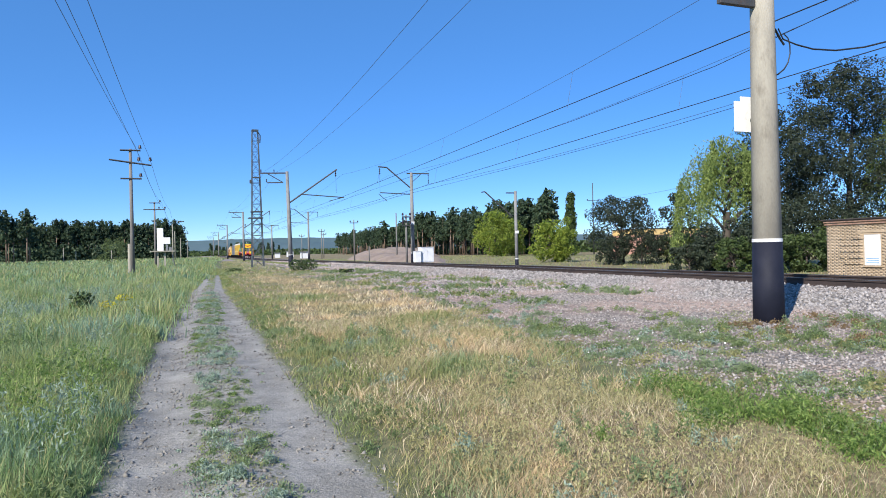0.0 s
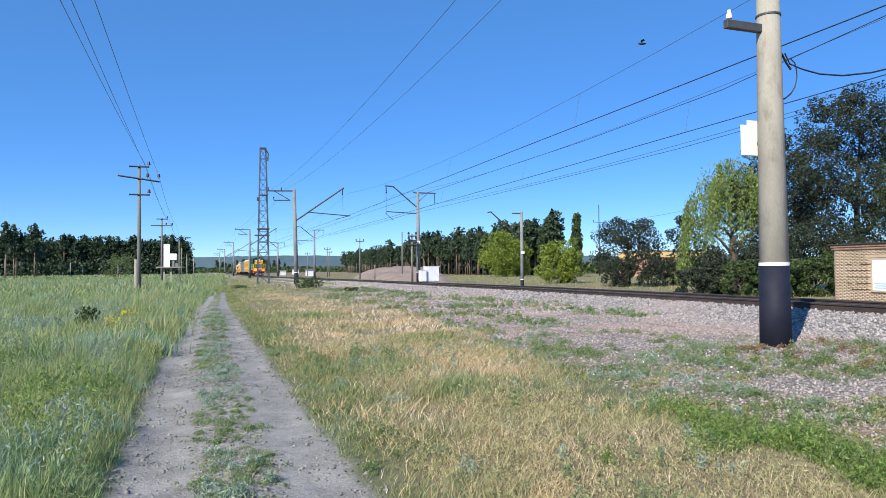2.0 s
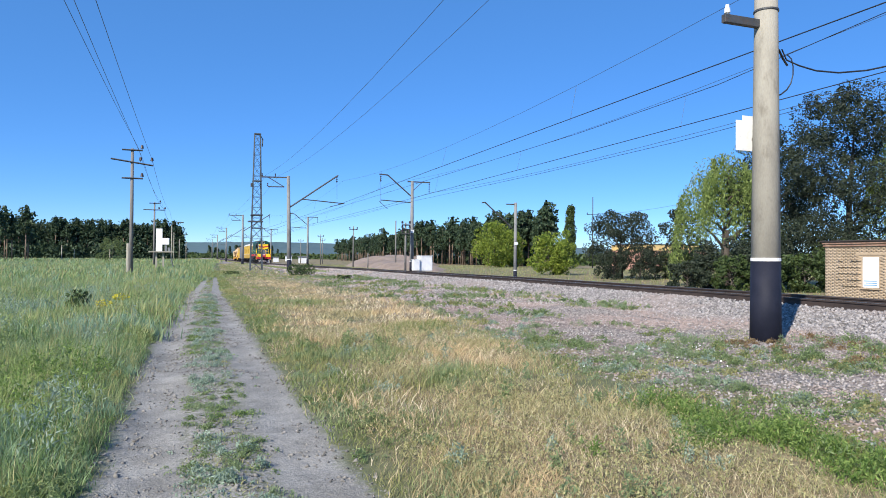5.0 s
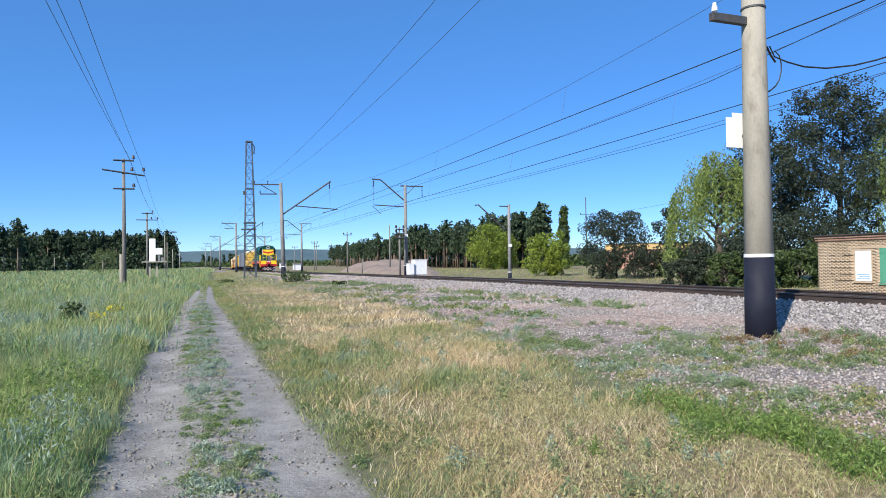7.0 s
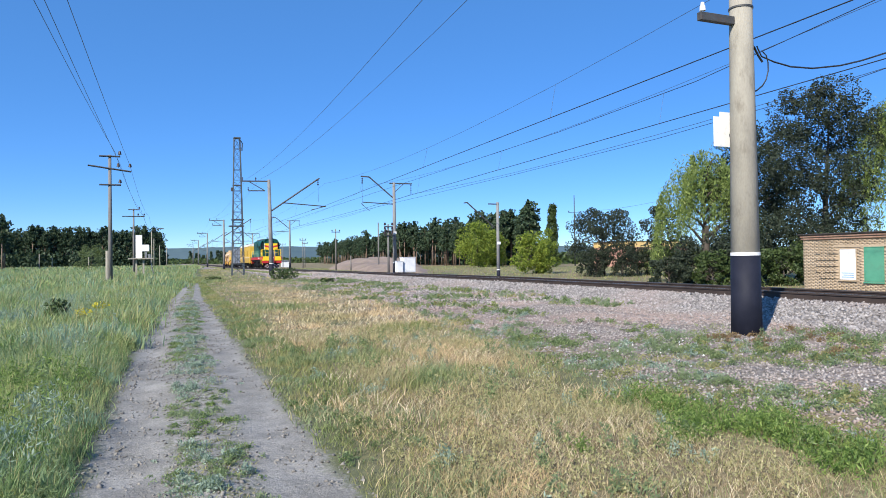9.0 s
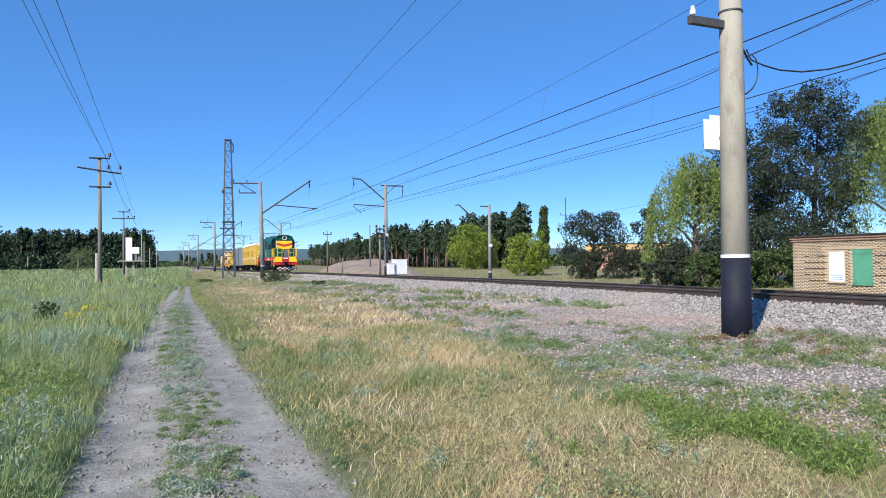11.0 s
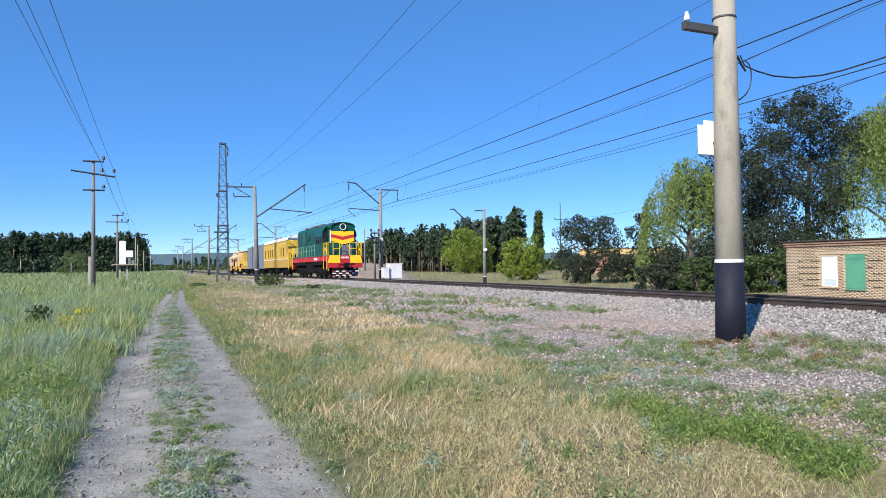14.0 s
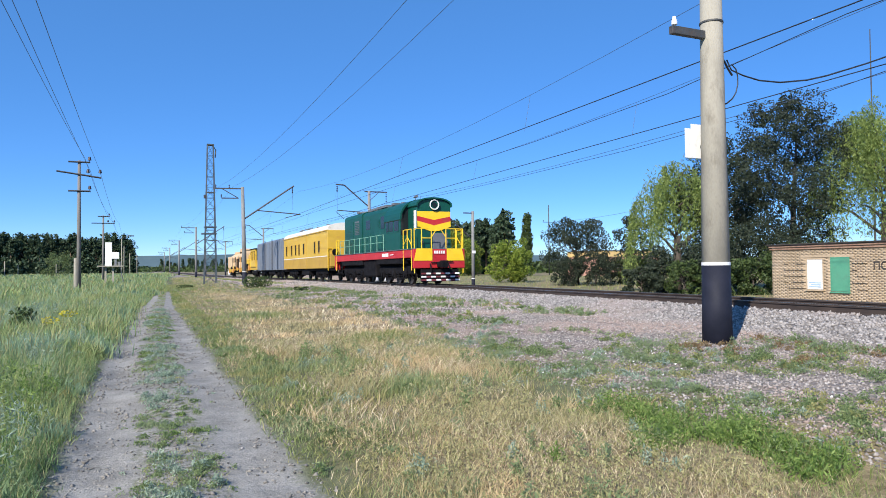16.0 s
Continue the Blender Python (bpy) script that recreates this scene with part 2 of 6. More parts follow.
def ground_material():
    n = Nodes("field_ground")
    geo = n.put("ShaderNodeNewGeometry").outputs["Position"]
    sep = n.put("ShaderNodeSeparateXYZ")
    n.link(geo, sep.inputs[0])
    x, y = sep.outputs[0], sep.outputs[1]
    drift = n.math("ADD", n.math("MULTIPLY", n.math("MAXIMUM", n.math("SUBTRACT", y, 13.0), 0.0), 0.018), n.math("MULTIPLY", n.math("MAXIMUM", n.math("SUBTRACT", y, 32.0), 0.0), 0.022))
    narrow = n.math("MAXIMUM", n.math("SUBTRACT", 1.0, n.math("MULTIPLY", n.math("MAXIMUM", n.math("SUBTRACT", y, 14.0), 0.0), 0.0135)), 0.45)
    d = n.math("DIVIDE", n.math("SUBTRACT", n.math("SUBTRACT", x, PATH_OFF), drift), narrow)
    big, mid, fine, grain = n.noise(0.22, 4, 0.6, geo), n.noise(1.6, 5, 0.65, geo), n.noise(14, 4, 0.65, geo), n.noise(55, 3, 0.7, geo)
    wob = n.math("MULTIPLY", n.math("SUBTRACT", mid, 0.5), 0.5)
    # colours
    soil = n.mix(fine, (0.07, 0.085, 0.035), (0.16, 0.17, 0.08))
    dry = n.mix(n.step(fine, 0.3, 0.7), (0.13, 0.1, 0.052), (0.33, 0.26, 0.145))
    dust = n.mix(n.step(n.math("ADD", n.math("MULTIPLY", mid, 0.5), n.math("MULTIPLY", grain, 0.5)), 0.35, 0.65), (0.16, 0.154, 0.14), (0.37, 0.355, 0.326))
    vor = n.put("ShaderNodeTexVoronoi")
    vor.inputs["Scale"].default_value = 17.0
    n.link(geo, vor.inputs["Vector"])
    vr = n.put("ShaderNodeSeparateColor")
    n.link(vor.outputs["Color"], vr.inputs[0])
    stone = n.mix(vr.outputs[0], (0.13, 0.118, 0.11), (0.36, 0.325, 0.3))
    stone = n.mix(n.math("MULTIPLY", n.step(big, 0.42, 0.6), 0.5), stone, (0.28, 0.2, 0.165))
    # zones
    rut = n.math("ABSOLUTE", n.math("SUBTRACT", n.math("ABSOLUTE", d), 0.6))
    path = n.math("SUBTRACT", 1.0, n.step(n.math("ADD", rut, n.math("ADD", n.math("MULTIPLY", wob, 1.5), n.math("MULTIPLY", n.math("SUBTRACT", fine, 0.5), 0.5))), 0.2, 0.38), clamp=True)
    core = n.math("MULTIPLY", n.math("SUBTRACT", 1.0, n.step(n.math("ABSOLUTE", d), 0.78, 1.0)), n.step(fine, 0.35, 0.55))
    path = n.math("MULTIPLY", n.math("MAXIMUM", path, core), n.math("SUBTRACT", 1.0, n.step(n.math("ADD", y, n.math("MULTIPLY", wob, 30.0)), 50.0, 62.0)))
    right = n.step(n.math("ADD", d, wob), 0.9, 1.8)
    gravel = n.step(n.math("ADD", x, n.math("MULTIPLY", n.math("SUBTRACT", mid, 0.5), 5.0)), 5.2, 7.4)
    gravel = n.math("MULTIPLY", gravel, n.math("SUBTRACT", 1.0, n.step(x, 22.5, 25.0)))
    dryf = n.math("MULTIPLY", right, n.step(n.math("ADD", big, n.math("MULTIPLY", mid, 0.3)), 0.45, 0.72))
    col = n.mix(dryf, soil, dry)
    col = n.mix(gravel, col, stone)
    col = n.mix(path, col, dust)
    hgt = n.math("ADD", n.math("MULTIPLY", fine, 0.6), n.math("MULTIPLY", n.math("SUBTRACT", 1.0, vor.outputs["Distance"]), n.math("MULTIPLY", gravel, 0.8)))
    n.bump(n.math("ADD", hgt, n.math("MULTIPLY", grain, 0.3)), 0.8, 0.045)
    return n.finish(col, 0.95)


GROUND = ground_material()


def build_ground():
    xs = np.concatenate([[-4000, -2000, -1000, -500, -250, -130, -70, -45], np.arange(-30, -8, 1.5), np.arange(-8, -2, 0.35), np.arange(-2, 3.2, 0.13), np.arange(3.2, 11, 0.3),
                         np.arange(11, 14, 0.14), np.arange(14, 20, 1.0), np.arange(20, 30, 0.5), [33, 40, 50, 70, 100, 150, 250, 500, 1000, 2000, 4000]])
    ys = np.concatenate([[-800, -300, -100, -40, -20, -10, -5, 0], np.arange(2, 16, 0.16), np.arange(16, 40, 0.4), np.arange(40, 100, 1.5), np.arange(100, 300, 8), [320, 400, 600, 1000, 1600, 2600, 4200]])
    nx, ny = len(xs), len(ys)
    verts = [(x, y, ground_z(x, y)) for y in ys for x in xs]
    i = np.arange(ny - 1)[:, None] * nx + np.arange(nx - 1)[None, :]
    faces = np.stack([i, i + 1, i + 1 + nx, i + nx], -1).reshape(-1)
    me = raw_mesh("ground", verts, faces, 4, GROUND)
    me.polygons.foreach_set("use_smooth", np.ones(len(me.polygons), bool))
    tagged(new("ground", me), "dusty field with wheel ruts, dry grass and gravel", "ground", kind="structure")


build_ground()

# ---- railway ----
TRACKS = (14.4, 18.5)
RAIL_Z = 0.765


RAIL_LENGTHS = ((-60.0, 28.0), (28.0, 158.0), (158.0, 1500.0))


def follow_line(bm):
    for v in bm.verts:
        v.co.z += float(line_drop(v.co.y))


def build_tracks():
    prof = [(-0.065, 0), (0.065, 0), (0.06, 0.018), (0.012, 0.035), (0.012, 0.13), (0.036, 0.14), (0.036, 0.174), (-0.036, 0.174), (-0.036, 0.14), (-0.012, 0.13), (-0.012, 0.035), (-0.06, 0.018)]
    for k, ax in enumerate(TRACKS):
        tr = thing("railway_track", pose(ax, 0, RAIL_Z - 0.18 - 0.26 * k), "railway track of rusty steel rails on dark sleepers", "railway track", "railway tracks")
        tr["kind"] = "structure"
        for sx in (-0.76, 0.76):
            bm = bmesh.new()
            for ya, yb in RAIL_LENGTHS:
                extrude_profile(bm, [(sx + a, b) for a, b in prof], ya, yb)
            follow_line(bm)
            rail = part("rail", bm, RUST, tr, "rusty steel rail")
            bm = boxes(*[(sx - 0.03, sx + 0.03, ya, yb, 0.1755, 0.180) for ya, yb in RAIL_LENGTHS])
            follow_line(bm)
            part("rail_head", bm, RAIL_TOP, rail, "polished running surface")


build_tracks()
# ---- masts, poles and wires ----
MAST_X, FAR_X = 9.2, 22.0


def insulator(bm, a, b, r=0.07, discs=4):
    a, b = Vector(a), Vector(b)
    rod(bm, a, b, r * 0.35, n=8)
    for i in range(discs):
        c = a + (b - a) * ((i + 0.5) / discs)
        d = (b - a).normalized() * 0.03
        rod(bm, c - d, c + d, r, r * 0.5, n=10)
    return bm


def mast_shaft(th, height, r0, r1, band, ring=True, skin=None):
    bm = bmesh.new()
    rod(bm, (0, 0, -0.6), (0, 0, height), r0 * 1.0, r1, n=28)
    part("shaft", bm, skin or CONCRETE_OLD, th, "grey spun concrete shaft", smooth=True)
    ru = r0 + (r1 - r0) * (band + 0.6) / (height + 0.6)
    rb = r0 + (r1 - r0) * 0.4 / (height + 0.6)
    part("painted_base", rods(((0, 0, -0.25), (0, 0, band), rb + 0.006, ru + 0.004), n=28), BLACK_PAINT, th, "black painted foot", smooth=True)
    if ring:
        part("white_ring", rods(((0, 0, band), (0, 0, band + 0.055), ru + 0.007, ru + 0.006), n=28), WHITE_PAINT, th, "white painted ring")


def cantilever(th, side, reach, z_foot, z_tip, z_contact, bent=False):
    """The bracket that holds the wires over a track; side is +1 or -1 along x."""
    s = side
    if bent:
        pts = [(s * 0.15, 0, z_foot), (s * reach * 0.75, 0, z_tip), (s * reach, 0, z_tip + 0.05)]
        part("bracket_tube", polyline(bmesh.new(), pts, 0.07), STEEL_DARK, th)
        lower = [(s * 0.15, 0, z_contact + 0.45), (s * reach * 0.95, 0, z_contact + 0.6)]
    else:
        part("bracket_tube", rods(((s * 0.12, 0, z_foot), (s * reach, 0, z_tip), 0.075)), STEEL_DARK, th)
        t = 0.25
        lower = [(s * reach * t, 0, z_foot + (z_tip - z_foot) * t), (s * (reach + 0.6), 0, z_contact - 0.22)]
    part("registration_tube", polyline(bmesh.new(), lower, 0.05), STEEL_DARK, th)
    arm_end = (s * (reach - 0.9), 0, z_contact - 0.55 + 0.25 * bent)
    part("steady_arm", rods(((s * (reach + 0.5 - 0.5 * bent), 0, z_contact - 0.22 + 0.7 * bent), arm_end, 0.03)), STEEL_DARK, th)
    bm = bmesh.new()
    insulator(bm, (s * (reach - 0.15), 0, z_tip - 0.1), (s * (reach - 0.15), 0, z_tip - 0.75), 0.11, 3)
    part("insulator", bm, PORCELAIN, th)
    bm = bmesh.new()
    rod(bm, (s * (reach - 0.15), 0, z_tip - 0.7), (s * (reach - 0.15), 0, z_contact + 0.25), 0.012)
    part("hanger", bm, STEEL_DARK, th)


def feeder_arms(th, side, z):
    """Two cross-arms on the field side with pin insulators."""
    s = side
    part("cross_arm", boxes((min(0, s * 2.6), max(0, s * 2.6), -0.06, 0.06, z - 0.07, z + 0.05)), STEEL_DARK, th)
    part("cross_arm", boxes((min(s * 0.4, s * 2.0), max(s * 0.4, s * 2.0), -0.06, 0.06, z - 1.0, z - 0.9)), STEEL_DARK, th)
    part("brace", rods(((s * 0.4, 0, z - 0.95), (s * 1.9, 0, z - 0.05), 0.04)), STEEL_DARK, th)
    for x, zz in ((2.5, z + 0.05), (1.25, z + 0.05), (2.0, z - 0.9)):
        bm = bmesh.new()
        insulator(bm, (s * x, 0, zz), (s * x, 0, zz + 0.32), 0.09, 2)
        part("insulator", bm, PORCELAIN, th)


def build_masts():
    # the mast beside the camera
    m = thing("railway_mast", pose(MAST_X, 9.0, 0.28), "tall grey concrete mast with black foot and white ring", "mast", "railway masts")
    mast_shaft(m, 9.3, 0.255, 0.15, 1.36, skin=CONCRETE)
    # side bracket with one insulator
    part("bracket", boxes((-0.92, -0.18, -0.05, 0.05, 5.33, 5.47), bevel=0.01), STEEL_DARK, m, "short rusty bracket")
    bm = bmesh.new()
    rod(bm, (-0.84, 0, 5.45), (-0.84, 0, 5.55), 0.02)
    rod(bm, (-0.84, 0, 5.5), (-0.84, 0, 5.58), 0.05, 0.045, n=12)
    rod(bm, (-0.84, 0, 5.58), (-0.84, 0, 5.64), 0.035, 0.03, n=12)
    part("insulator", bm, PORCELAIN_W, m, "white porcelain insulator")
    part("clamp_ring", rods(((0, 0, 5.62), (0, 0, 5.65), 0.203, 0.203), n=24), STEEL_DARK, m)
    # sign plates fixed behind the shaft
    part("sign_plate", boxes((-0.42, -0.04, 0.235, 0.245, 3.27, 3.79)), WHITE_PAINT, m, "plain white plate")
    part("sign_plate", boxes((-0.27, -0.04, 0.25, 0.258, 3.74, 3.88)), WHITE_PAINT, m, "plain white plate")
    part("sign_strap", boxes((-0.08, 0.08, 0.16, 0.233, 3.45, 3.5)), STEEL_DARK, m)
    # loose cable beside the shaft
    cab = [(0.6, 0.12, 5.0), (0.7, 0.12, 4.93), (0.74, 0.12, 4.8), (0.74, 0.12, 4.66), (0.69, 0.12, 4.5), (0.6, 0.12, 4.38), (0.46, 0.12, 4.28), (0.2, 0.12, 4.2)]
    for pts, r in ((cab, 0.014), ([(0.2, 0.1, 5.2), (0.5, 0.2, 5.08), (0.7, 0.3, 4.98), (0.8, 0.3, 4.87)], 0.022)):
        cb = wire("cable_loop", pts, r, WIRE, "loose black cable")
        cb.parent = m
        for key in ("category", "group"):
            del cb[key]

    for y, zg in ((68.7, 0.36), (133.7, 0.2), (196.0, 0.2), (262.0, 0.2), (326.0, 0.2)):
        lean = -1.2 if y < 70 else 0.0
        m = thing("railway_mast", pose(MAST_X, y, zg, 0, lean, 0), "grey concrete catenary mast with bracket, black foot", "mast", "railway masts")
        mast_shaft(m, 9.3, 0.235, 0.15, 1.0, y < 70)
        cantilever(m, 1, 5.0, 6.2, 9.5, 6.85)
        feeder_arms(m, -1, 9.15)
    for y, zg in ((69.0, 0.3), (137.5, 0.2), (204.0, 0.2), (270.0, 0.2)):
        m = thing("railway_mast", pose(FAR_X, y, zg), "grey concrete catenary mast with bent bracket", "mast", "railway masts")
        mast_shaft(m, 9.5, 0.225, 0.15, 0.95, y < 70)
        cantilever(m, -1, 3.6, 7.9, 10.0, 6.75, bent=True)
        part("cross_arm", boxes((-0.5, 2.0, -0.06, 0.06, 9.35, 9.47)), STEEL_DARK, m)
        part("brace", rods(((0.1, 0, 8.5), (1.1, 0, 9.4), 0.035)), STEEL_DARK, m)
        bm = bmesh.new()
        insulator(bm, (1.9, 0, 9.35), (1.9, 0, 8.3), 0.08, 4)
        part("insulator", bm, PORCELAIN, m)
        if y < 70:
            part("number_plate", boxes((-0.16, 0.16, -0.235, -0.225, 4.0, 4.3)), WHITE_PAINT, m, "small white plate")
    # lower pole without wires over the track
    m = thing("concrete_pole", pose(22.3, 45.0, 0.35), "slender grey concrete pole with short top arm", "pole", "line poles")
    mast_shaft(m, 5.4, 0.13, 0.1, 0.42, True)
    part("cross_arm", boxes((-0.75, 0.1, -0.04, 0.04, 5.22, 5.3)), STEEL_DARK, m)
    part("bracket_tube", rods(((-0.25, 0.1, 3.55), (-2.4, 0.1, 5.35), 0.05), ((-2.4, 0.1, 5.35), (-2.65, 0.1, 5.3), 0.04)), STEEL_DARK, m)
    part("plate", boxes((-0.14, 0.14, -0.15, -0.14, 2.3, 2.5)), WHITE_PAINT, m)


def line_pole(x, y, z, h, arms, mat, label, name="power_pole", r=0.17, base_r=0.0):
    p = thing(name, pose(x, y, z), label, "pole", "line poles")
    part("shaft", rods(((0, 0, -0.5), (0, 0, h), r, r * 0.62), n=14), mat, p, smooth=True)
    if base_r:
        part("stub", rods(((-0.2, 0.05, -0.5), (-0.2, 0.05, h * 0.26), r * 0.9, r * 0.8), n=12), CONCRETE, p, "concrete stub post")
    for z0, left, right, pins, *tilt in arms:
        d = tilt[0] if tilt else 0.0
        a = part("cross_arm", rods(((-left, -0.15, z0 + d), (right, -0.15, z0 - d), 0.065), n=4), STEEL_DARK, p)
        for px in pins:
            bm = bmesh.new()
            rod(bm, (px, -0.145, z0 + 0.05), (px, -0.145, z0 + 0.25), 0.02)
            rod(bm, (px, -0.145, z0 + 0.16), (px, -0.145, z0 + 0.42), 0.13, 0.08, n=10)
            part("insulator", bm, PORCELAIN, a)
    return p


def build_line_poles():
    line_pole(-4.32, 58.0, 0.0, 9.95, ((9.82, 0.72, 0.74, (0.7,)), (8.88, 1.5, 1.5, (1.42, 0.6), 0.2), (7.63, 0.72, 0.78, (0.72,))), WOOD_POLE,
              "tall grey wooden power pole with three cross-arms", base_r=0.2)
    line_pole(-4.9, 106.0, 0.0, 9.3, ((9.15, 0.7, 0.8, (0.75,)), (8.2, 1.45, 1.45, (1.4, 0.6))), WOOD_POLE, "grey wooden power pole with two cross-arms in field")
    # wooden telegraph pole next to the far mast
    line_pole(21.0, 68.0, 0.3, 5.0, ((4.75, 0.45, 0.45, (-0.4, 0.4)), (4.3, 0.45, 0.45, (-0.4, 0.4)), (3.85, 0.45, 0.45, (-0.4, 0.4))), WOOD_POLE, "brown wooden telegraph pole with short arms", "telegraph_pole", 0.13)
    for x, y, h, arm in ((28.2, 124.0, 7.4, True), (29.9, 102.0, 7.4, False), (31.1, 174.0, 7.4, True), (36.5, 201.0, 7.2, True), (31.2, 208.0, 7.0, True), (29.5, 118.0, 2.4, False)):
        line_pole(x, y, 0.0, h, ((h - 0.6, 0.8, 0.8, (-0.7, 0.7)),) if arm else (), WOOD_POLE, "grey wooden pole standing beside the railway", r=0.13)
    line_pole(83.4, 130.0, 0.0, 15.4, ((13.6, 0.0, 0.0, ()), (8.9 + 2.6, 1.6, 1.6, (-1.5, 1.5))), STEEL_DARK, "distant thin steel power pole above trees", r=0.14)
    for x, y, h in ((-4.9, 229.0, 9.0), (-3.4, 236.0, 7.0), (-1.5, 262.0, 7.0), (-33.3, 213.0, 4.3), (-33.5, 236.0, 3.4), (-20.0, 200.0, 3.4)):
        line_pole(x, y, 0.0, h, (), CONCRETE, "distant grey concrete post at the field edge", "concrete_post", 0.14)
    lamp = line_pole(-4.5, 186.0, 0.0, 9.4, (), CONCRETE, "distant concrete street lamp with curved arm", "street_lamp", 0.14)
    part("lamp_arm", polyline(bmesh.new(), [(0, 0, 9.3), (0.5, 0, 9.9), (1.6, 0, 10.1)], 0.05), STEEL_DARK, lamp)
    part("lamp_head", boxes((1.4, 2.8, -0.2, 0.2, 10.0, 10.25), bevel=0.03), STEEL_DARK, lamp)
    ant = thing("antenna_mast", pose(89.7, 60.0, 0), "thin dark antenna mast behind the trees", "antenna")
    part("tube", rods(((0, 0, 0), (0, 0, 33.2), 0.16, 0.06), n=8), STEEL_DARK, ant)


def build_tower():
    t = thing("lattice_tower", pose(6.65, 76.0, 0.15), "tall slender grey steel lattice tower in the grass", "tower")
    h, w0, w1 = 14.7, 0.62, 0.3

    def half(z):
        return w0 + (w1 - w0) * z / h
    for sx in (-1, 1):
        for sy in (-1, 1):
            part("leg", rods(((sx * w0, sy * w0, -0.2), (sx * w1, sy * w1, h), 0.048), n=6), TOWER_STEEL, t)
    n = 13
    zs = [h * i / n for i in range(n + 1)]
    for za, zb in zip(zs, zs[1:]):
        a, b = half(za), half(zb)
        for rot in range(4):
            bm = rods(((-a, -a, za), (b, -b, zb), 0.02), ((a, -a, za), (-b, -b, zb), 0.02), ((-b, -b, zb), (b, -b, zb), 0.022), n=5)
            ob = part("lattice_panel", bm, TOWER_STEEL, t)
            ob.rotation_euler = (0, 0, radians(90 * rot))
    for z in (5.2, 5.9):
        a = half(z) + 0.12
        part("platform", boxes((-a - (0.25 if z < 5.5 else 0), a, -a, a, z, z + 0.12)), TOWER_STEEL, t)
    a = half(9.2)
    part("platform", boxes((-a - 0.05, a + 0.05, -a, a, 9.6, 9.68)), TOWER_STEEL, t)
    part("lamp_box", boxes((-a - 0.25, -a - 0.05, -0.12, 0.12, 9.0, 9.4), bevel=0.03), STEEL_DARK, t)
    part("head", boxes((-w1 - 0.05, w1 + 0.05, -w1 - 0.05, w1 + 0.05, h - 0.05, h + 0.08)), TOWER_STEEL, t)
    part("hanging_gear", rods(((w1, 0, h - 0.1), (w1 + 0.25, 0, h - 0.5), 0.05), ((w1 + 0.25, 0, h - 0.5), (w1 + 0.2, 0, h - 1.3), 0.06)), STEEL_DARK, t)


def build_wires():
    ym = [-52.0, 9.0, 68.7, 133.7, 196.0, 262.0, 326.0, 390.0]
    yf = [-55.0, 8.0, 69.0, 137.5, 204.0, 270.0, 335.0]
    for x, ys, zc in ((14.1, ym, 7.15), (19.0, yf, 7.15)):
        lb = "taut dark contact wire above the railway track"
        first = [(x + (0.35 if i % 2 == 0 else -0.35) * (1 if x < 15 else 0.7), y, zc) for i, y in enumerate(ys)]
        wire("contact_wire", first, 0.016, WIRE, lb)
        ax = 0.1 if x < 15 else -0.1
        off = (x, x + ax, x + 1.75, x + 1.3) if x < 15 else (x - 0.6, x - 0.4, x + 2.2, x + 1.0)
        wire("contact_wire", [(off[0] - 2, ys[0], zc), (off[1], ys[1] + 1, zc), (off[1] + 0.75 * (off[2] - off[1]), 17.0, zc), (off[2], 26.0, zc), (off[2] - 0.1, 40.0, zc), (off[3], ys[2], zc)] + [(off[3] - 0.4 * (i % 2), y, zc) for i, y in enumerate(ys[3:])], 0.011, WIRE, lb)
        mpts = sagging(x + 0.45, x + 0.45, ys, [9.45] * len(ys), 1.05, 12)
        wire("messenger_wire", mpts, 0.008, WIRE_THIN, "sagging messenger wire above the railway track")
        for p in mpts[3:-1:3]:
            if p[2] < 9.3 and -10 < p[1] < 210:
                wire("dropper", [p, (x + 0.15, p[1], zc)], 0.006, WIRE_THIN, "thin dropper between messenger and contact wire", "droppers")
    for x in (6.85, 8.1):
        wire("feeder_wire", sagging(x, x, ym, [9.65] * len(ym), 0.85), 0.01, WIRE_THIN, "feeder wire hung along the masts")
    wire("feeder_wire", sagging(23.9, 23.9, yf, [8.6] * len(yf), 0.6), 0.011, WIRE_THIN, "feeder wire hung along the masts")
    yl = [-30.0, 58.0, 106.0, 150.0]
    for x, za, zb in ((-3.95, 11.4, 10.15), (-3.6, 12.6, 9.25), (-2.9, 12.4, 9.15)):
        wire("power_line", sagging(x, x, yl, [za, zb, zb - 0.9, zb - 1.2], 0.75), 0.012, WIRE_THIN, "thin power line hung between wooden poles", "power lines")
    wire("power_line", sagging(84.5, 30.0, [130.0, 70.0, -30.0], [11.8, 10.0, 8.0], 0.6), 0.02, WIRE_THIN, "distant thin power line above the trees", "power lines")
    # hanging jumper from the mast beside the camera to the contact wire
    wire("jumper_cable", [(9.87, 9.3, 5.43), (9.98, 9.3, 5.25), (10.28, 9.3, 5.18), (10.69, 9.3, 5.13), (11.25, 9.3, 5.15), (11.98, 9.3, 5.27), (12.56, 9.3, 5.42), (13.6, 9.2, 5.75), (15.6, 9.0, 6.45), (18.6, 8.6, 7.2)], 0.016, WIRE, "loose black jumper cable hanging beside the mast", "jumper cables")


build_masts()
build_line_poles()
build_tower()
build_wires()
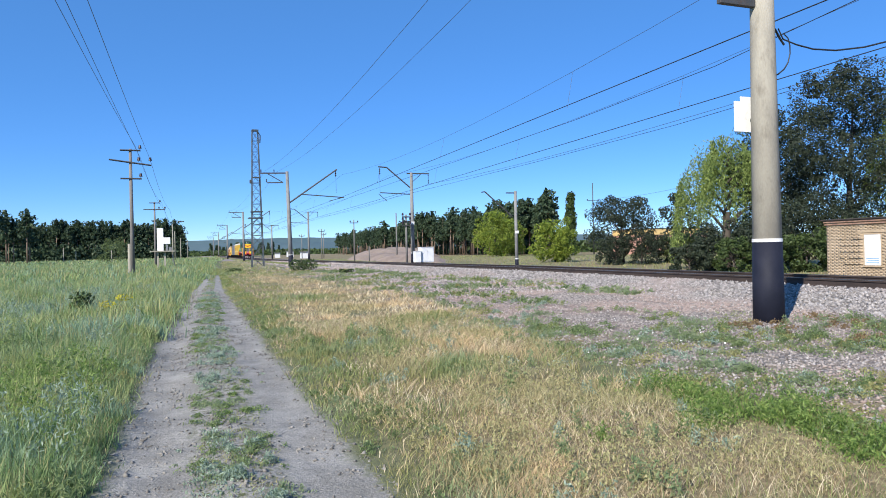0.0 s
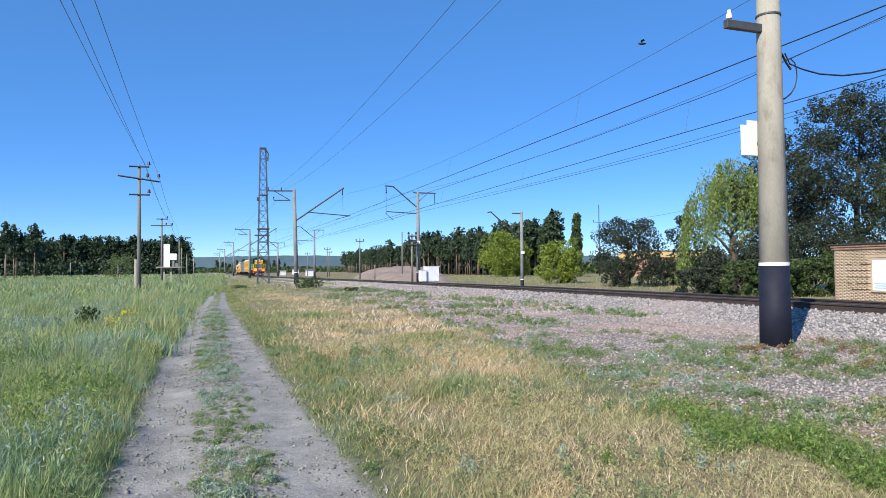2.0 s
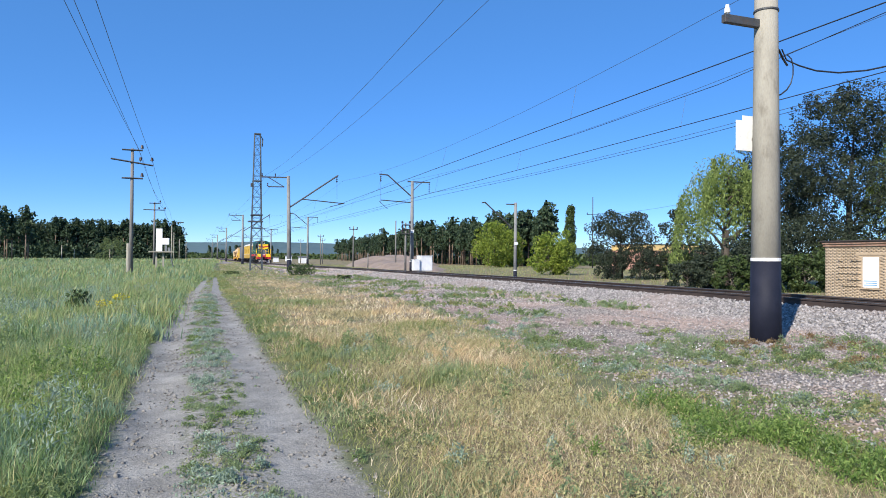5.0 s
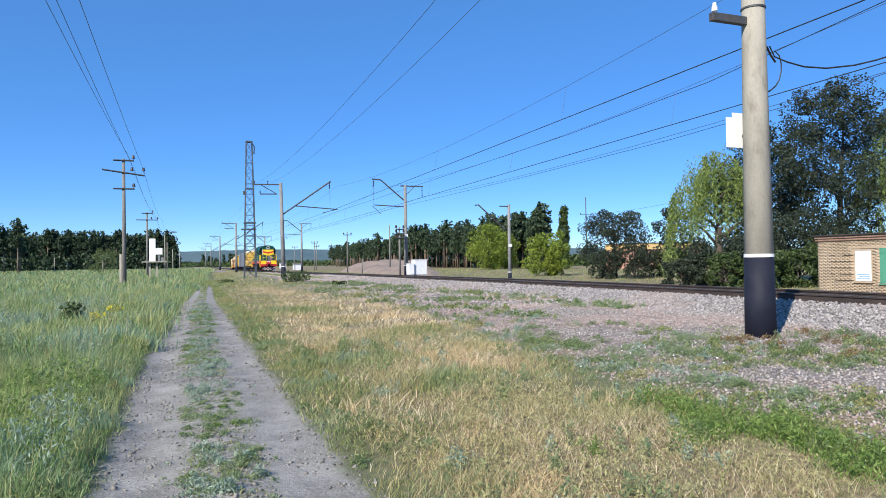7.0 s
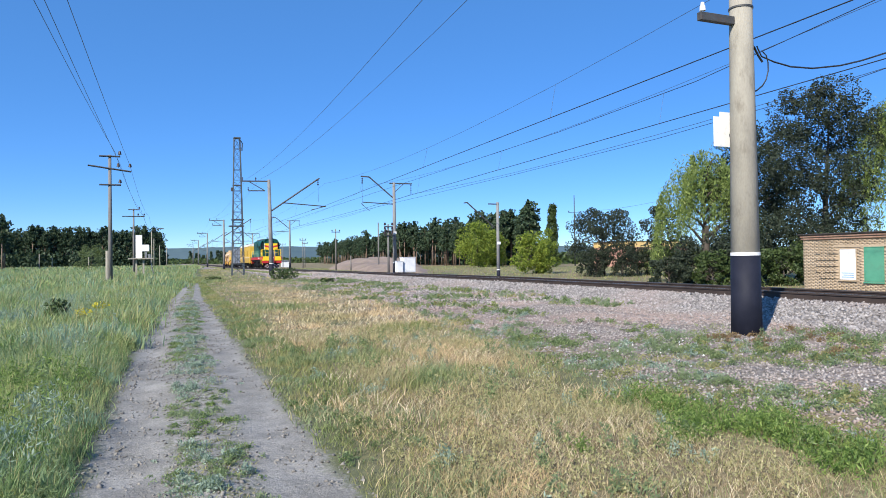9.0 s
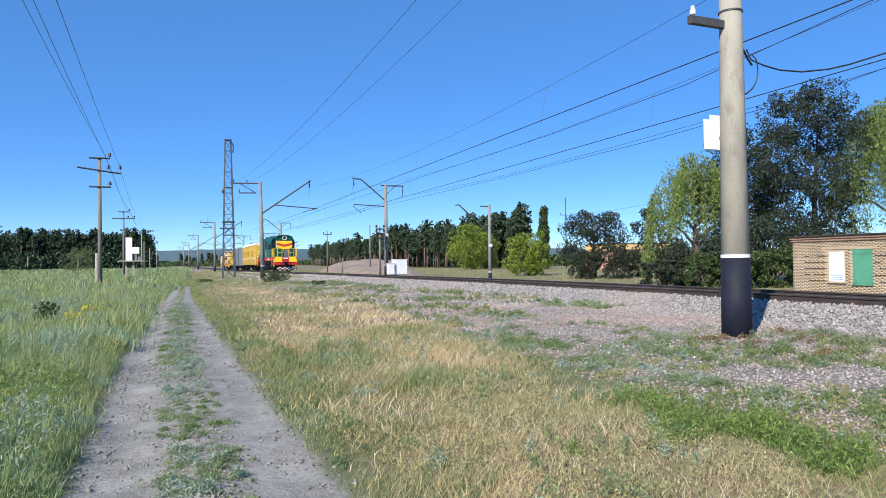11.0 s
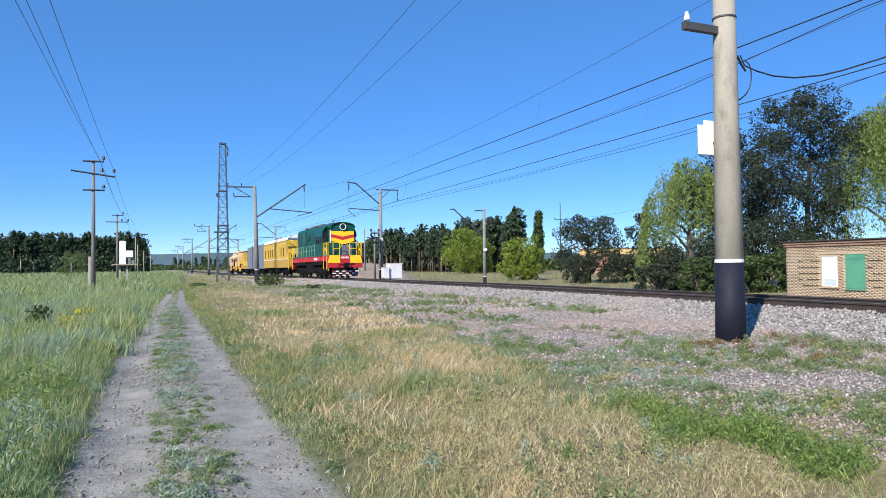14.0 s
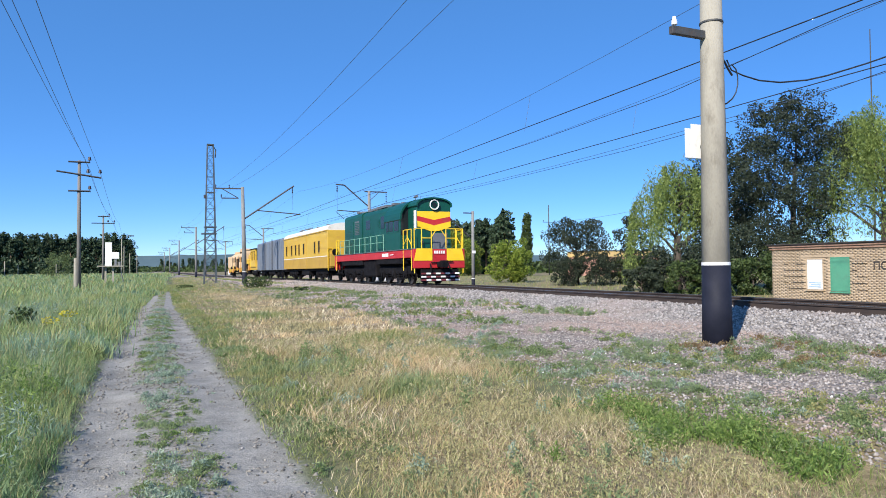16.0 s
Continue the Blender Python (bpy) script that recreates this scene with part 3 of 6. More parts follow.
# ---- trees ----
PINE_LEAF = leafy("pine_needles", (0.027, 0.052, 0.03), (0.075, 0.112, 0.058), thin=0.12)
ACACIA_LEAF = leafy("acacia_leaves", (0.018, 0.028, 0.019), (0.058, 0.076, 0.046), thin=0.12)
WILLOW_LEAF = leafy("willow_leaves", (0.11, 0.17, 0.045), (0.36, 0.44, 0.13), thin=0.4)
BUSH_LEAF = leafy("bush_leaves", (0.13, 0.2, 0.03), (0.34, 0.4, 0.07), thin=0.4)
POPLAR_LEAF = leafy("poplar_leaves", (0.035, 0.06, 0.02), (0.09, 0.13, 0.04), thin=0.2)
PALE_LEAF = leafy("pale_shrub_leaves", (0.09, 0.13, 0.045), (0.2, 0.25, 0.1), thin=0.3)
rng = np.random.default_rng(7)


def leaf_mesh(name, centres, size, material, droop=0.0, aspect=2.0):
    """Small bent leaves at the given centres: two triangles each."""
    k = len(centres)
    d = rng.normal(size=(k, 3))
    d[:, 2] = d[:, 2] * (1 - droop) - droop * 1.6
    d /= np.linalg.norm(d, axis=1)[:, None]
    u = np.cross(d, rng.normal(size=(k, 3)))
    u /= np.linalg.norm(u, axis=1)[:, None] + 1e-9
    s = size * rng.uniform(0.6, 1.3, (k, 1))
    a, b = centres - d * s, centres + d * s
    w = u * s / aspect
    v = np.stack([a, centres + w, b, centres - w], 1).reshape(-1, 3)
    f = (np.arange(k)[:, None] * 4 + np.array([0, 1, 2, 3])).ravel()
    return raw_mesh(name, v, f, 4, material)


def blob(k, c, r):
    """k points inside an ellipsoid, denser towards its skin."""
    p = rng.normal(size=(k, 3))
    p /= np.linalg.norm(p, axis=1)[:, None]
    return np.array(c) + p * np.array(r) * rng.uniform(0.45, 1.0, (k, 1)) ** 0.5


def add_crown(t, pts, size, mat, **kw):
    me = leaf_mesh("crown", pts, size, mat, **kw)
    ob = new("crown", me)
    ob.parent = t
    return ob


def limbs(bm, base, top, r, count, spread, rise=0.5, start=0.35):
    base, top = Vector(base), Vector(top)
    ends = []
    for i in range(count):
        s = start + (1 - start) * i / count
        a = base.lerp(top, s)
        ang = i * 2.4 + rng.uniform(-0.4, 0.4)
        ln = spread * rng.uniform(0.7, 1.1) * (1.15 - 0.5 * s)
        b = a + Vector((math.cos(ang) * ln, math.sin(ang) * ln, ln * rise * rng.uniform(0.6, 1.4)))
        mid = a.lerp(b, 0.5) + Vector((0, 0, 0.12 * ln))
        rr = r * (1 - s * 0.6) * 0.45
        rod(bm, a, mid, rr, rr * 0.7, n=6)
        rod(bm, mid, b, rr * 0.7, rr * 0.25, n=6)
        ends.append(b)
    return ends


def pine(h, variant):
    t = thing("pine_tree", pose(0, -500, 0), "tall pine with bare orange trunk and dark crown", "tree", "pine trees")
    bm = bmesh.new()
    rod(bm, (0, 0, -0.4), (0, 0, h * 0.6), 0.2, 0.13, n=7)
    rod(bm, (0, 0, h * 0.6), (0.1, 0, h * 0.96), 0.13, 0.03, n=6)
    ends = limbs(bm, (0, 0, 0), (0, 0, h), 0.2, 10, h * 0.15, 0.35, 0.45)
    part("trunk", bm, PINE_BARK, t, smooth=True)
    pts = [blob(22, e, (h * 0.075, h * 0.075, h * 0.045)) for e in ends]
    low = 0.42 + 0.1 * (variant % 3)
    for i in range(17):
        s = i / 16
        z = h * (low + (1 - low) * s)
        r = h * (0.15 * (1 - s) ** 0.85 + 0.006)
        for j in range(3 if s < 0.8 else 1):
            a = rng.uniform(0, 6.28)
            q = r * rng.uniform(0.35, 1.0)
            pts.append(blob(14, (q * math.cos(a), q * math.sin(a), z), (h * (0.066 - 0.045 * s), h * (0.066 - 0.045 * s), h * 0.032)))
    add_crown(t, np.concatenate(pts), h * 0.026, PINE_LEAF, aspect=1.5)
    return t


def broad_tree(name, label, m, h, spread, trunk_r, mat, clumps, leaves, size, low=0.3, droop=0.0, group="", flat=1.0, clump_r=0.17):
    """A branching tree: trunk, limbs and a crown of leaf clumps with gaps."""
    t = thing(name, m, label, "tree" if h > 5 else "shrub", group)
    bm = bmesh.new()
    top = (rng.uniform(-0.05, 0.05) * h, rng.uniform(-0.05, 0.05) * h, h * 0.85)
    rod(bm, (0, 0, -0.8), (top[0] * 0.5, top[1] * 0.5, h * 0.45), trunk_r, trunk_r * 0.6, n=9)
    rod(bm, (top[0] * 0.5, top[1] * 0.5, h * 0.45), top, trunk_r * 0.6, trunk_r * 0.15, n=8)
    ends = limbs(bm, (0, 0, 0), top, trunk_r, 14, spread * 0.75, 0.6, 0.22)
    part("trunk", bm, BARK, t, smooth=True)
    pts = []
    for i in range(clumps):
        if i < len(ends):
            c = np.array(ends[i])
        else:
            s = rng.uniform(low, 1.0) ** 0.9
            r = spread * math.sqrt(max(0.03, 1 - ((s - (low + 1) / 2) / ((1 - low) / 2 + 0.04)) ** 2)) * rng.uniform(0.25, 1.0)
            a = rng.uniform(0, 6.28)
            c = np.array((r * math.cos(a), r * math.sin(a), s * h))
        q = h * clump_r * rng.uniform(0.5, 1.0)
        p = blob(leaves, c, (q, q, q * flat))
        if droop:
            p[:, 2] -= rng.uniform(0, 1, len(p)) ** 2 * h * 0.16 * droop
            p[:, 2] = np.maximum(p[:, 2], h * low * 0.4)
        pts.append(p)
    add_crown(t, np.concatenate(pts), size, mat, droop=droop * 0.8, aspect=3.0 if droop else 1.8)
    return t


def willow(label, m, h, spread):
    """A weeping willow: a dome of limbs from which long leafy strands hang."""
    t = thing("willow_tree", m, label, "tree", "willow trees")
    bm = bmesh.new()
    rod(bm, (0, 0, -0.8), (0.1, 0, h * 0.4), 0.36, 0.24, n=9)
    ends = limbs(bm, (0, 0, 0), (0.1, 0, h * 0.85), 0.34, 16, spread * 0.8, 0.7, 0.25)
    part("trunk", bm, BARK, t, smooth=True)
    pts = []
    fronds = [(rng.uniform(0, 6.28), rng.uniform(0.05, 1) ** 0.5) for _ in range(int(46 * (h / 9.7) ** 1.5))]
    for i in range(int(980 * (h / 9.7) ** 1.5)):
        a, u = fronds[i % len(fronds)]
        a += rng.normal() * 0.13 / max(u, 0.3)
        u = min(1.0, max(0.02, u + rng.normal() * 0.07))
        lump = 1 + 0.22 * noise.noise((math.cos(a) * 1.7, math.sin(a) * 1.7, u * 2 + h))
        r = spread * u * lump
        top = h * (0.45 + 0.55 * math.sqrt(max(0.0, 1 - u * u))) * (0.92 + 0.12 * noise.noise((r * math.cos(a) * 0.6, r * math.sin(a) * 0.6, h)))
        n = int(rng.integers(16, 34))
        ln = h * rng.uniform(0.12, 0.5)
        s = rng.uniform(0, 1, n)
        c = np.stack([r * math.cos(a) * (1 + 0.08 * s) + rng.normal(size=n) * 0.1, r * math.sin(a) * (1 + 0.08 * s) + rng.normal(size=n) * 0.1, top - ln * s], 1)
        c[:, 2] = np.maximum(c[:, 2], 0.5)
        pts.append(c)
    for e in ends:
        pts.append(blob(60, e, (h * 0.1, h * 0.1, h * 0.08)))
    add_crown(t, np.concatenate(pts), 0.125, WILLOW_LEAF, droop=0.8, aspect=3.4)
    return t


def build_trees():
    # pine wood across the railway, and the wood beyond the field
    pines = [pine(15.0, 0), pine(14.0, 1), pine(16.0, 2), pine(13.0, 3)]
    spots = []

    def edge(y):
        return float(np.interp(y, [140, 150, 170, 210, 300, 420], [88, 84, 77, 74, 75, 84]))
    back = []

    def right_wood(row, i, count):
        y = 146 + 270 * ((i + rng.uniform(0.0, 0.9)) / count) ** 1.9
        x = edge(y) + row + rng.uniform(-2, 2.5)
        k = rng.uniform(0.74, 0.93) * (1.0 - 0.12 * max(0, y - 220) / 200)
        return (x, y, k) if x / y < 0.562 else None

    def left_wood(row, i, count):
        s = (i + rng.uniform(-0.45, 0.45)) / count
        return (-3.5 - row * 0.3 - 95 * s, 330 + row + rng.uniform(-4, 5), rng.uniform(0.94, 1.12))
    for make, rows, into in ((right_wood, ((0, 84), (4, 84)), spots), (right_wood, ((11, 54), (18, 48), (27, 40)), back), (left_wood, ((0, 62), (9, 52)), spots), (left_wood, ((20, 46),), back)):
        for row, count in rows:
            into += [q for q in (make(row, i, count) for i in range(count)) if q]
    for i in range(8):
        spots.append((-41 + rng.uniform(-8, 2), 208 + rng.uniform(-8, 20), rng.uniform(0.85, 1.05)))
    for i in range(26):
        back.append((14 + i * 2.4 + rng.uniform(-2, 2), 620 + rng.uniform(-30, 60), rng.uniform(0.5, 0.8)))
    # the inner rows of both woods, joined
    pts = []
    for x, y, k in back:
        h = 14.5 * k
        for j in range(28):
            u = j / 27
            r = h * (0.15 * (1 - u) ** 0.7 + 0.012) * rng.uniform(0.3, 1.0)
            a = rng.uniform(0, 6.28)
            pts.append(blob(16, (x + r * math.cos(a), y + r * math.sin(a), h * (0.32 + 0.68 * u)), (h * 0.08, h * 0.08, h * 0.045)))
    tagged(new("inner_wood", leaf_mesh("inner_wood", np.concatenate(pts), 0.5, PINE_LEAF, aspect=1.5)), "dark crowns of the inner pine wood", "wood", kind="stuff")
    bm = bmesh.new()
    for x, y, k in back:
        rod(bm, (x, y, -0.4), (x, y, 11.0 * k), 0.2, 0.1, n=5)
    tagged(link_mesh("inner_trunks", bm, PINE_BARK), "orange-brown trunks of the inner pine wood", "wood", kind="stuff")
    used = set()
    for i, (x, y, k) in enumerate(spots):
        src = pines[int(rng.integers(0, 4))]
        m = pose(x, y, ground_z(x, y) - 0.1, 0, 0, rng.uniform(0, 360))
        if src.name not in used:
            used.add(src.name)
            src.matrix_basis = m
            continue
        o = copy_thing(src, m)
        o.scale = (k, k, k)
    # the close group beyond the hut
    willow("large light green weeping willow beside the railway", pose(37.0, 40, 0, 0, 0, 20), 9.7, 3.35)
    willow("tall light green weeping willow behind the hut", pose(51.8, 33.9, 0), 14.6, 4.9)
    broad_tree("acacia_tree", "very tall dark green acacia with open crown", pose(47.2, 38.5, 0), 14.6, 4.9, 0.3, ACACIA_LEAF, 210, 200, 0.1, 0.06, clump_r=0.075)
    broad_tree("acacia_tree", "dark green acacia with dense lower crown", pose(41.3, 39.5, 0), 11.2, 3.6, 0.26, ACACIA_LEAF, 150, 220, 0.09, 0.05, clump_r=0.1)
    broad_tree("acacia_tree", "dark wide acacia shrub beyond the railway", pose(42.0, 60, 0), 6.3, 4.2, 0.2, ACACIA_LEAF, 110, 130, 0.1, 0.02, clump_r=0.13)
    broad_tree("acacia_tree", "thin dark young acacia between larger trees", pose(49.3, 60, 0), 7.4, 2.0, 0.14, ACACIA_LEAF, 26, 90, 0.15, 0.25, clump_r=0.13)
    p = broad_tree("poplar_tree", "slim dark green columnar poplar", pose(71.8, 120, 0), 11.9, 1.15, 0.2, POPLAR_LEAF, 110, 90, 0.17, 0.06, clump_r=0.045, flat=1.8)
    for k, (x, y, h, r) in enumerate(((42.5, 75, 4.5, 3.1), (63.5, 138, 9.0, 5.0), (69, 142, 7.5, 4.0))):
        broad_tree("bush", "bright yellow-green rounded bush", pose(x, y, -0.1), h, r, 0.1, BUSH_LEAF, 60, 150, 0.14 + 0.05 * (k > 0), 0.02, group="bushes", clump_r=0.2)
    for x, y, h, r in ((32.6, 36.8, 3.2, 1.3), (34.4, 35.6, 3.6, 1.3), (36.2, 35.0, 3.0, 1.3), (38.6, 35.8, 4.4, 1.6), (42.5, 35.4, 4.4, 2.2), (30.4, 36.2, 1.9, 1.4), (32.2, 34.2, 2.2, 1.5), (34.4, 33.0, 2.3, 1.6), (36.8, 32.8, 2.4, 1.6), (39.4, 32.9, 2.6, 1.7), (41.5, 32.6, 2.4, 1.5), (39.6, 58.0, 2.7, 2.2), (42.2, 57.2, 3.2, 2.6), (44.8, 58.2, 2.9, 2.2)):
        broad_tree("acacia_shrub", "dark green shrub below the larger trees", pose(x, y, -0.45), h, r, 0.08, ACACIA_LEAF if y > 34.5 else POPLAR_LEAF, 40, 95, 0.09, 0.0, group="shrubs", clump_r=0.17)
    for x, y, h, r in ((46.5, 58, 2.2, 2.0), (51, 57, 2.0, 2.2), (37, 44, 2.2, 2.0), (41, 42, 2.5, 2.0), (-19, 195, 6, 4), (44, 36, 3, 2.5)):
        broad_tree("bush", "low grey-green bush in rough grass", pose(x, y, -0.1), h, r, 0.06, PALE_LEAF, 34, 110, 0.1 + 0.03 * (y > 100), 0.0, group="bushes", clump_r=0.22)


build_trees()


def build_undergrowth():
    pts = []
    for i in range(520):
        x = -3 - 98 * rng.uniform(0, 1)
        h = rng.uniform(1.5, 8.0)
        pts.append(blob(34, (x, 321 + rng.uniform(0, 9), h * 0.5), (2.2, 2.2, h * 0.6)))
    for i in range(420):
        y = 150 + 270 * rng.uniform(0, 1) ** 1.4
        x = float(np.interp(y, [140, 150, 170, 210, 300, 420], [88, 84, 77, 74, 75, 84])) + rng.uniform(4, 30)
        if x / y > 0.56:
            continue
        h = rng.uniform(1.0, 4.0)
        pts.append(blob(36, (x, y, h * 0.5), (2.4, 2.4, h * 0.6)))
    for i in range(420):
        x = -4 - 96 * rng.uniform(0, 1)
        h = rng.uniform(2.0, 9.0)
        pts.append(blob(36, (x, 336 + rng.uniform(0, 24), h * 0.5), (3.0, 3.0, h * 0.6)))
    me = leaf_mesh("undergrowth", np.concatenate(pts), 0.6, PINE_LEAF, aspect=1.4)
    tagged(new("undergrowth", me), "dark shaded undergrowth inside the pine woods", "undergrowth", kind="stuff")
    pts = []
    for i in range(260):
        x = rng.uniform(-10, 130)
        y = rng.uniform(520, 760)
        pts.append(blob(26, (x, y, 1.5), (6.0, 6.0, 3.0)))
    for i in range(240):
        y = rng.uniform(170, 300)
        x = y * rng.uniform(0.575, 1.15)
        pts.append(blob(30, (x, y, 1.0), (3.0, 3.0, rng.uniform(1.2, 3.0))))
    me = leaf_mesh("far_shrubs", np.concatenate(pts), 1.0, POPLAR_LEAF, aspect=1.4)
    tagged(new("far_shrubs", me), "distant line of low green shrubs", "shrubs", kind="stuff")


build_undergrowth()

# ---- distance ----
# the blue haze of distance is mixed into the hills' base colour
HILL = surface("hazed_wooded_hills", (0.05, 0.095, 0.12), (0.08, 0.13, 0.15), 0.004, 1.0, bump=0.0, fine=0.03)


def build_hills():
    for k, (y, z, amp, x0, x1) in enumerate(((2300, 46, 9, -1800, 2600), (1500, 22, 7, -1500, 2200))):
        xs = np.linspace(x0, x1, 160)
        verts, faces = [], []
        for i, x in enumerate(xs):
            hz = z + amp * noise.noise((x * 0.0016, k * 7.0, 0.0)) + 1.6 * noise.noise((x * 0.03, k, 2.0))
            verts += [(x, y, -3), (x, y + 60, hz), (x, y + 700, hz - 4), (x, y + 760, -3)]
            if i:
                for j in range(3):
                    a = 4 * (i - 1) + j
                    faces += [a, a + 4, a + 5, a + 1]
        tagged(new("backdrop", raw_mesh("backdrop", verts, faces, 4, HILL)), "far wooded hills on the horizon, blue haze in their colour", "hills", kind="structure")


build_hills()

# ---- hut, boxes, far buildings ----
BRICK = surface("sand_lime_brick", (0.36, 0.275, 0.185), (0.47, 0.365, 0.255), 1.1, 0.9, bump=0.4, fine=25, dirt=(0.34, 0.25, 0.175))
MORTAR = surface("mortar", (0.4, 0.31, 0.21), (0.48, 0.375, 0.265), 4, 0.95)
ROOFING = surface("tarred_roofing", (0.03, 0.025, 0.024), (0.06, 0.05, 0.045), 3, 0.9)
SHUTTER_GREEN = surface("green_shutter_paint", (0.06, 0.25, 0.165), (0.09, 0.31, 0.2), 1.5, 0.65, dirt=(0.09, 0.22, 0.15))
PINK_WALL = surface("pink_brick_wall", (0.4, 0.22, 0.17), (0.5, 0.3, 0.23), 0.4, 0.9, fine=6)
YELLOW_WALL = surface("yellow_plaster", (0.6, 0.42, 0.16), (0.7, 0.5, 0.22), 0.5, 0.9, fine=6)
SAND = surface("pale_sand", (0.2, 0.155, 0.125), (0.29, 0.225, 0.185), 0.3, 0.95, fine=4, dirt=(0.22, 0.2, 0.1), dist=0.05)
BOX_WHITE = surface("white_cabinet_paint", (0.66, 0.68, 0.7), (0.74, 0.75, 0.77), 1.0, 0.5, dirt=(0.55, 0.54, 0.52))
BLUE_INK = surface("faded_blue_print", (0.2, 0.36, 0.55), (0.28, 0.45, 0.6), 3, 0.7)


def brick_courses(name, x, y0, y1, z0, z1, holes, parent):
    """Courses of single bricks on a wall that faces the railway, set a little unevenly, joined."""
    verts, faces = [], []
    L, H = 0.25, 0.078
    rows = int((z1 - z0) / H)
    for r in range(rows):
        z = z0 + r * H
        off = (r % 2) * L / 2
        course = r % 4 == 1 and 0.35 < z < 1.95
        y = y0 - off
        while y < y1:
            a, b = max(y, y0), min(y + L - 0.0025, y1)
            y += L
            if b - a < 0.04 or any(a < h[1] and b > h[0] and z < h[3] and z + H > h[2] for h in holes):
                continue
            p = 0.008
            if course and (20.9 < a < 22.0 or 24.35 < a < 25.6) and rng.uniform() < 0.85:
                p += 0.04
            k = len(verts)
            for xx in (x - p, x + 0.03):
                verts += [(xx, a, z), (xx, b, z), (xx, b, z + H - 0.003), (xx, a, z + H - 0.003)]
            for q in ((0, 1, 2, 3), (0, 4, 5, 1), (1, 5, 6, 2), (2, 6, 7, 3), (3, 7, 4, 0)):
                faces += [k + i for i in q]
    ob = new(name, raw_mesh(name, verts, faces, 4, BRICK))
    ob.parent = parent
    ob["kind"] = "stuff"
    return ob


def build_hut():
    X, y0, y1 = 31.0, 11.0, 26.4
    t = thing("brick_hut", pose(0, 0, 0), "low flat-roofed hut of yellowish brick beside the railway", "hut")
    part("wall", boxes((X, X + 4.5, y0, y1, -0.7, 2.62)), MORTAR, t)
    wins = ((23.43, 24.28, 0.37, 1.87), (22.06, 22.95, 0.3, 1.93))
    brick_courses("brickwork", X, y0, y1, -0.3, 2.6, [(a - 0.04, b + 0.04, c - 0.02, d + 0.02) for a, b, c, d in wins], t)
    part("lintel", boxes((X - 0.035, X, 21.8, 24.6, 1.97, 2.07)), MORTAR, t)
    part("cornice", boxes((X - 0.09, X, y0 - 0.08, y1 + 0.08, 2.4, 2.47), (X - 0.13, X, y0 - 0.1, y1 + 0.1, 2.52, 2.6), bevel=0.01), surface("red_cornice_brick", (0.26, 0.15, 0.11), (0.4, 0.26, 0.18), 6, 0.9, dirt=(0.12, 0.08, 0.06)), t)
    part("roof", boxes((X - 0.2, X + 4.7, y0 - 0.2, y1 + 0.2, 2.63, 2.7), bevel=0.02), ROOFING, t, "dark tarred flat roof")
    for k, (a, b, c, d) in enumerate(wins):
        w = part("shutter", boxes((X - 0.02, X + 0.02, a, b, c, d), bevel=0.006), WHITE_PAINT if k == 0 else SHUTTER_GREEN, t, "white painted window board" if k == 0 else "green painted shutter")
        part("sill", boxes((X - 0.09, X, a - 0.07, b + 0.07, c - 0.08, c - 0.02)), MORTAR if k == 0 else SHUTTER_GREEN, w)
        part("window_frame", boxes((X - 0.032, X, a - 0.05, a, c, d), (X - 0.032, X, b, b + 0.05, c, d), (X - 0.032, X, a - 0.05, b + 0.05, d, d + 0.05)), MORTAR if k == 0 else SHUTTER_GREEN, w)
        if k == 0:
            for j in range(3):
                part("print_bar", boxes((X - 0.026, X - 0.021, a + 0.1, b - 0.08 - 0.1 * (j % 2), c + 0.1 + j * 0.1, c + 0.15 + j * 0.1)), BLUE_INK, w, "unreadable blue lettering")
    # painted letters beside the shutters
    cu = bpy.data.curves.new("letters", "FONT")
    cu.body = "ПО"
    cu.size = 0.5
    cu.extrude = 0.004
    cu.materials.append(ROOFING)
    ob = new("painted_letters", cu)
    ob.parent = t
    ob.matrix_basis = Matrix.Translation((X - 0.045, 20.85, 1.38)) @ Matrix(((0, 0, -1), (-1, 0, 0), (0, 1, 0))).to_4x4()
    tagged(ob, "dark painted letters")


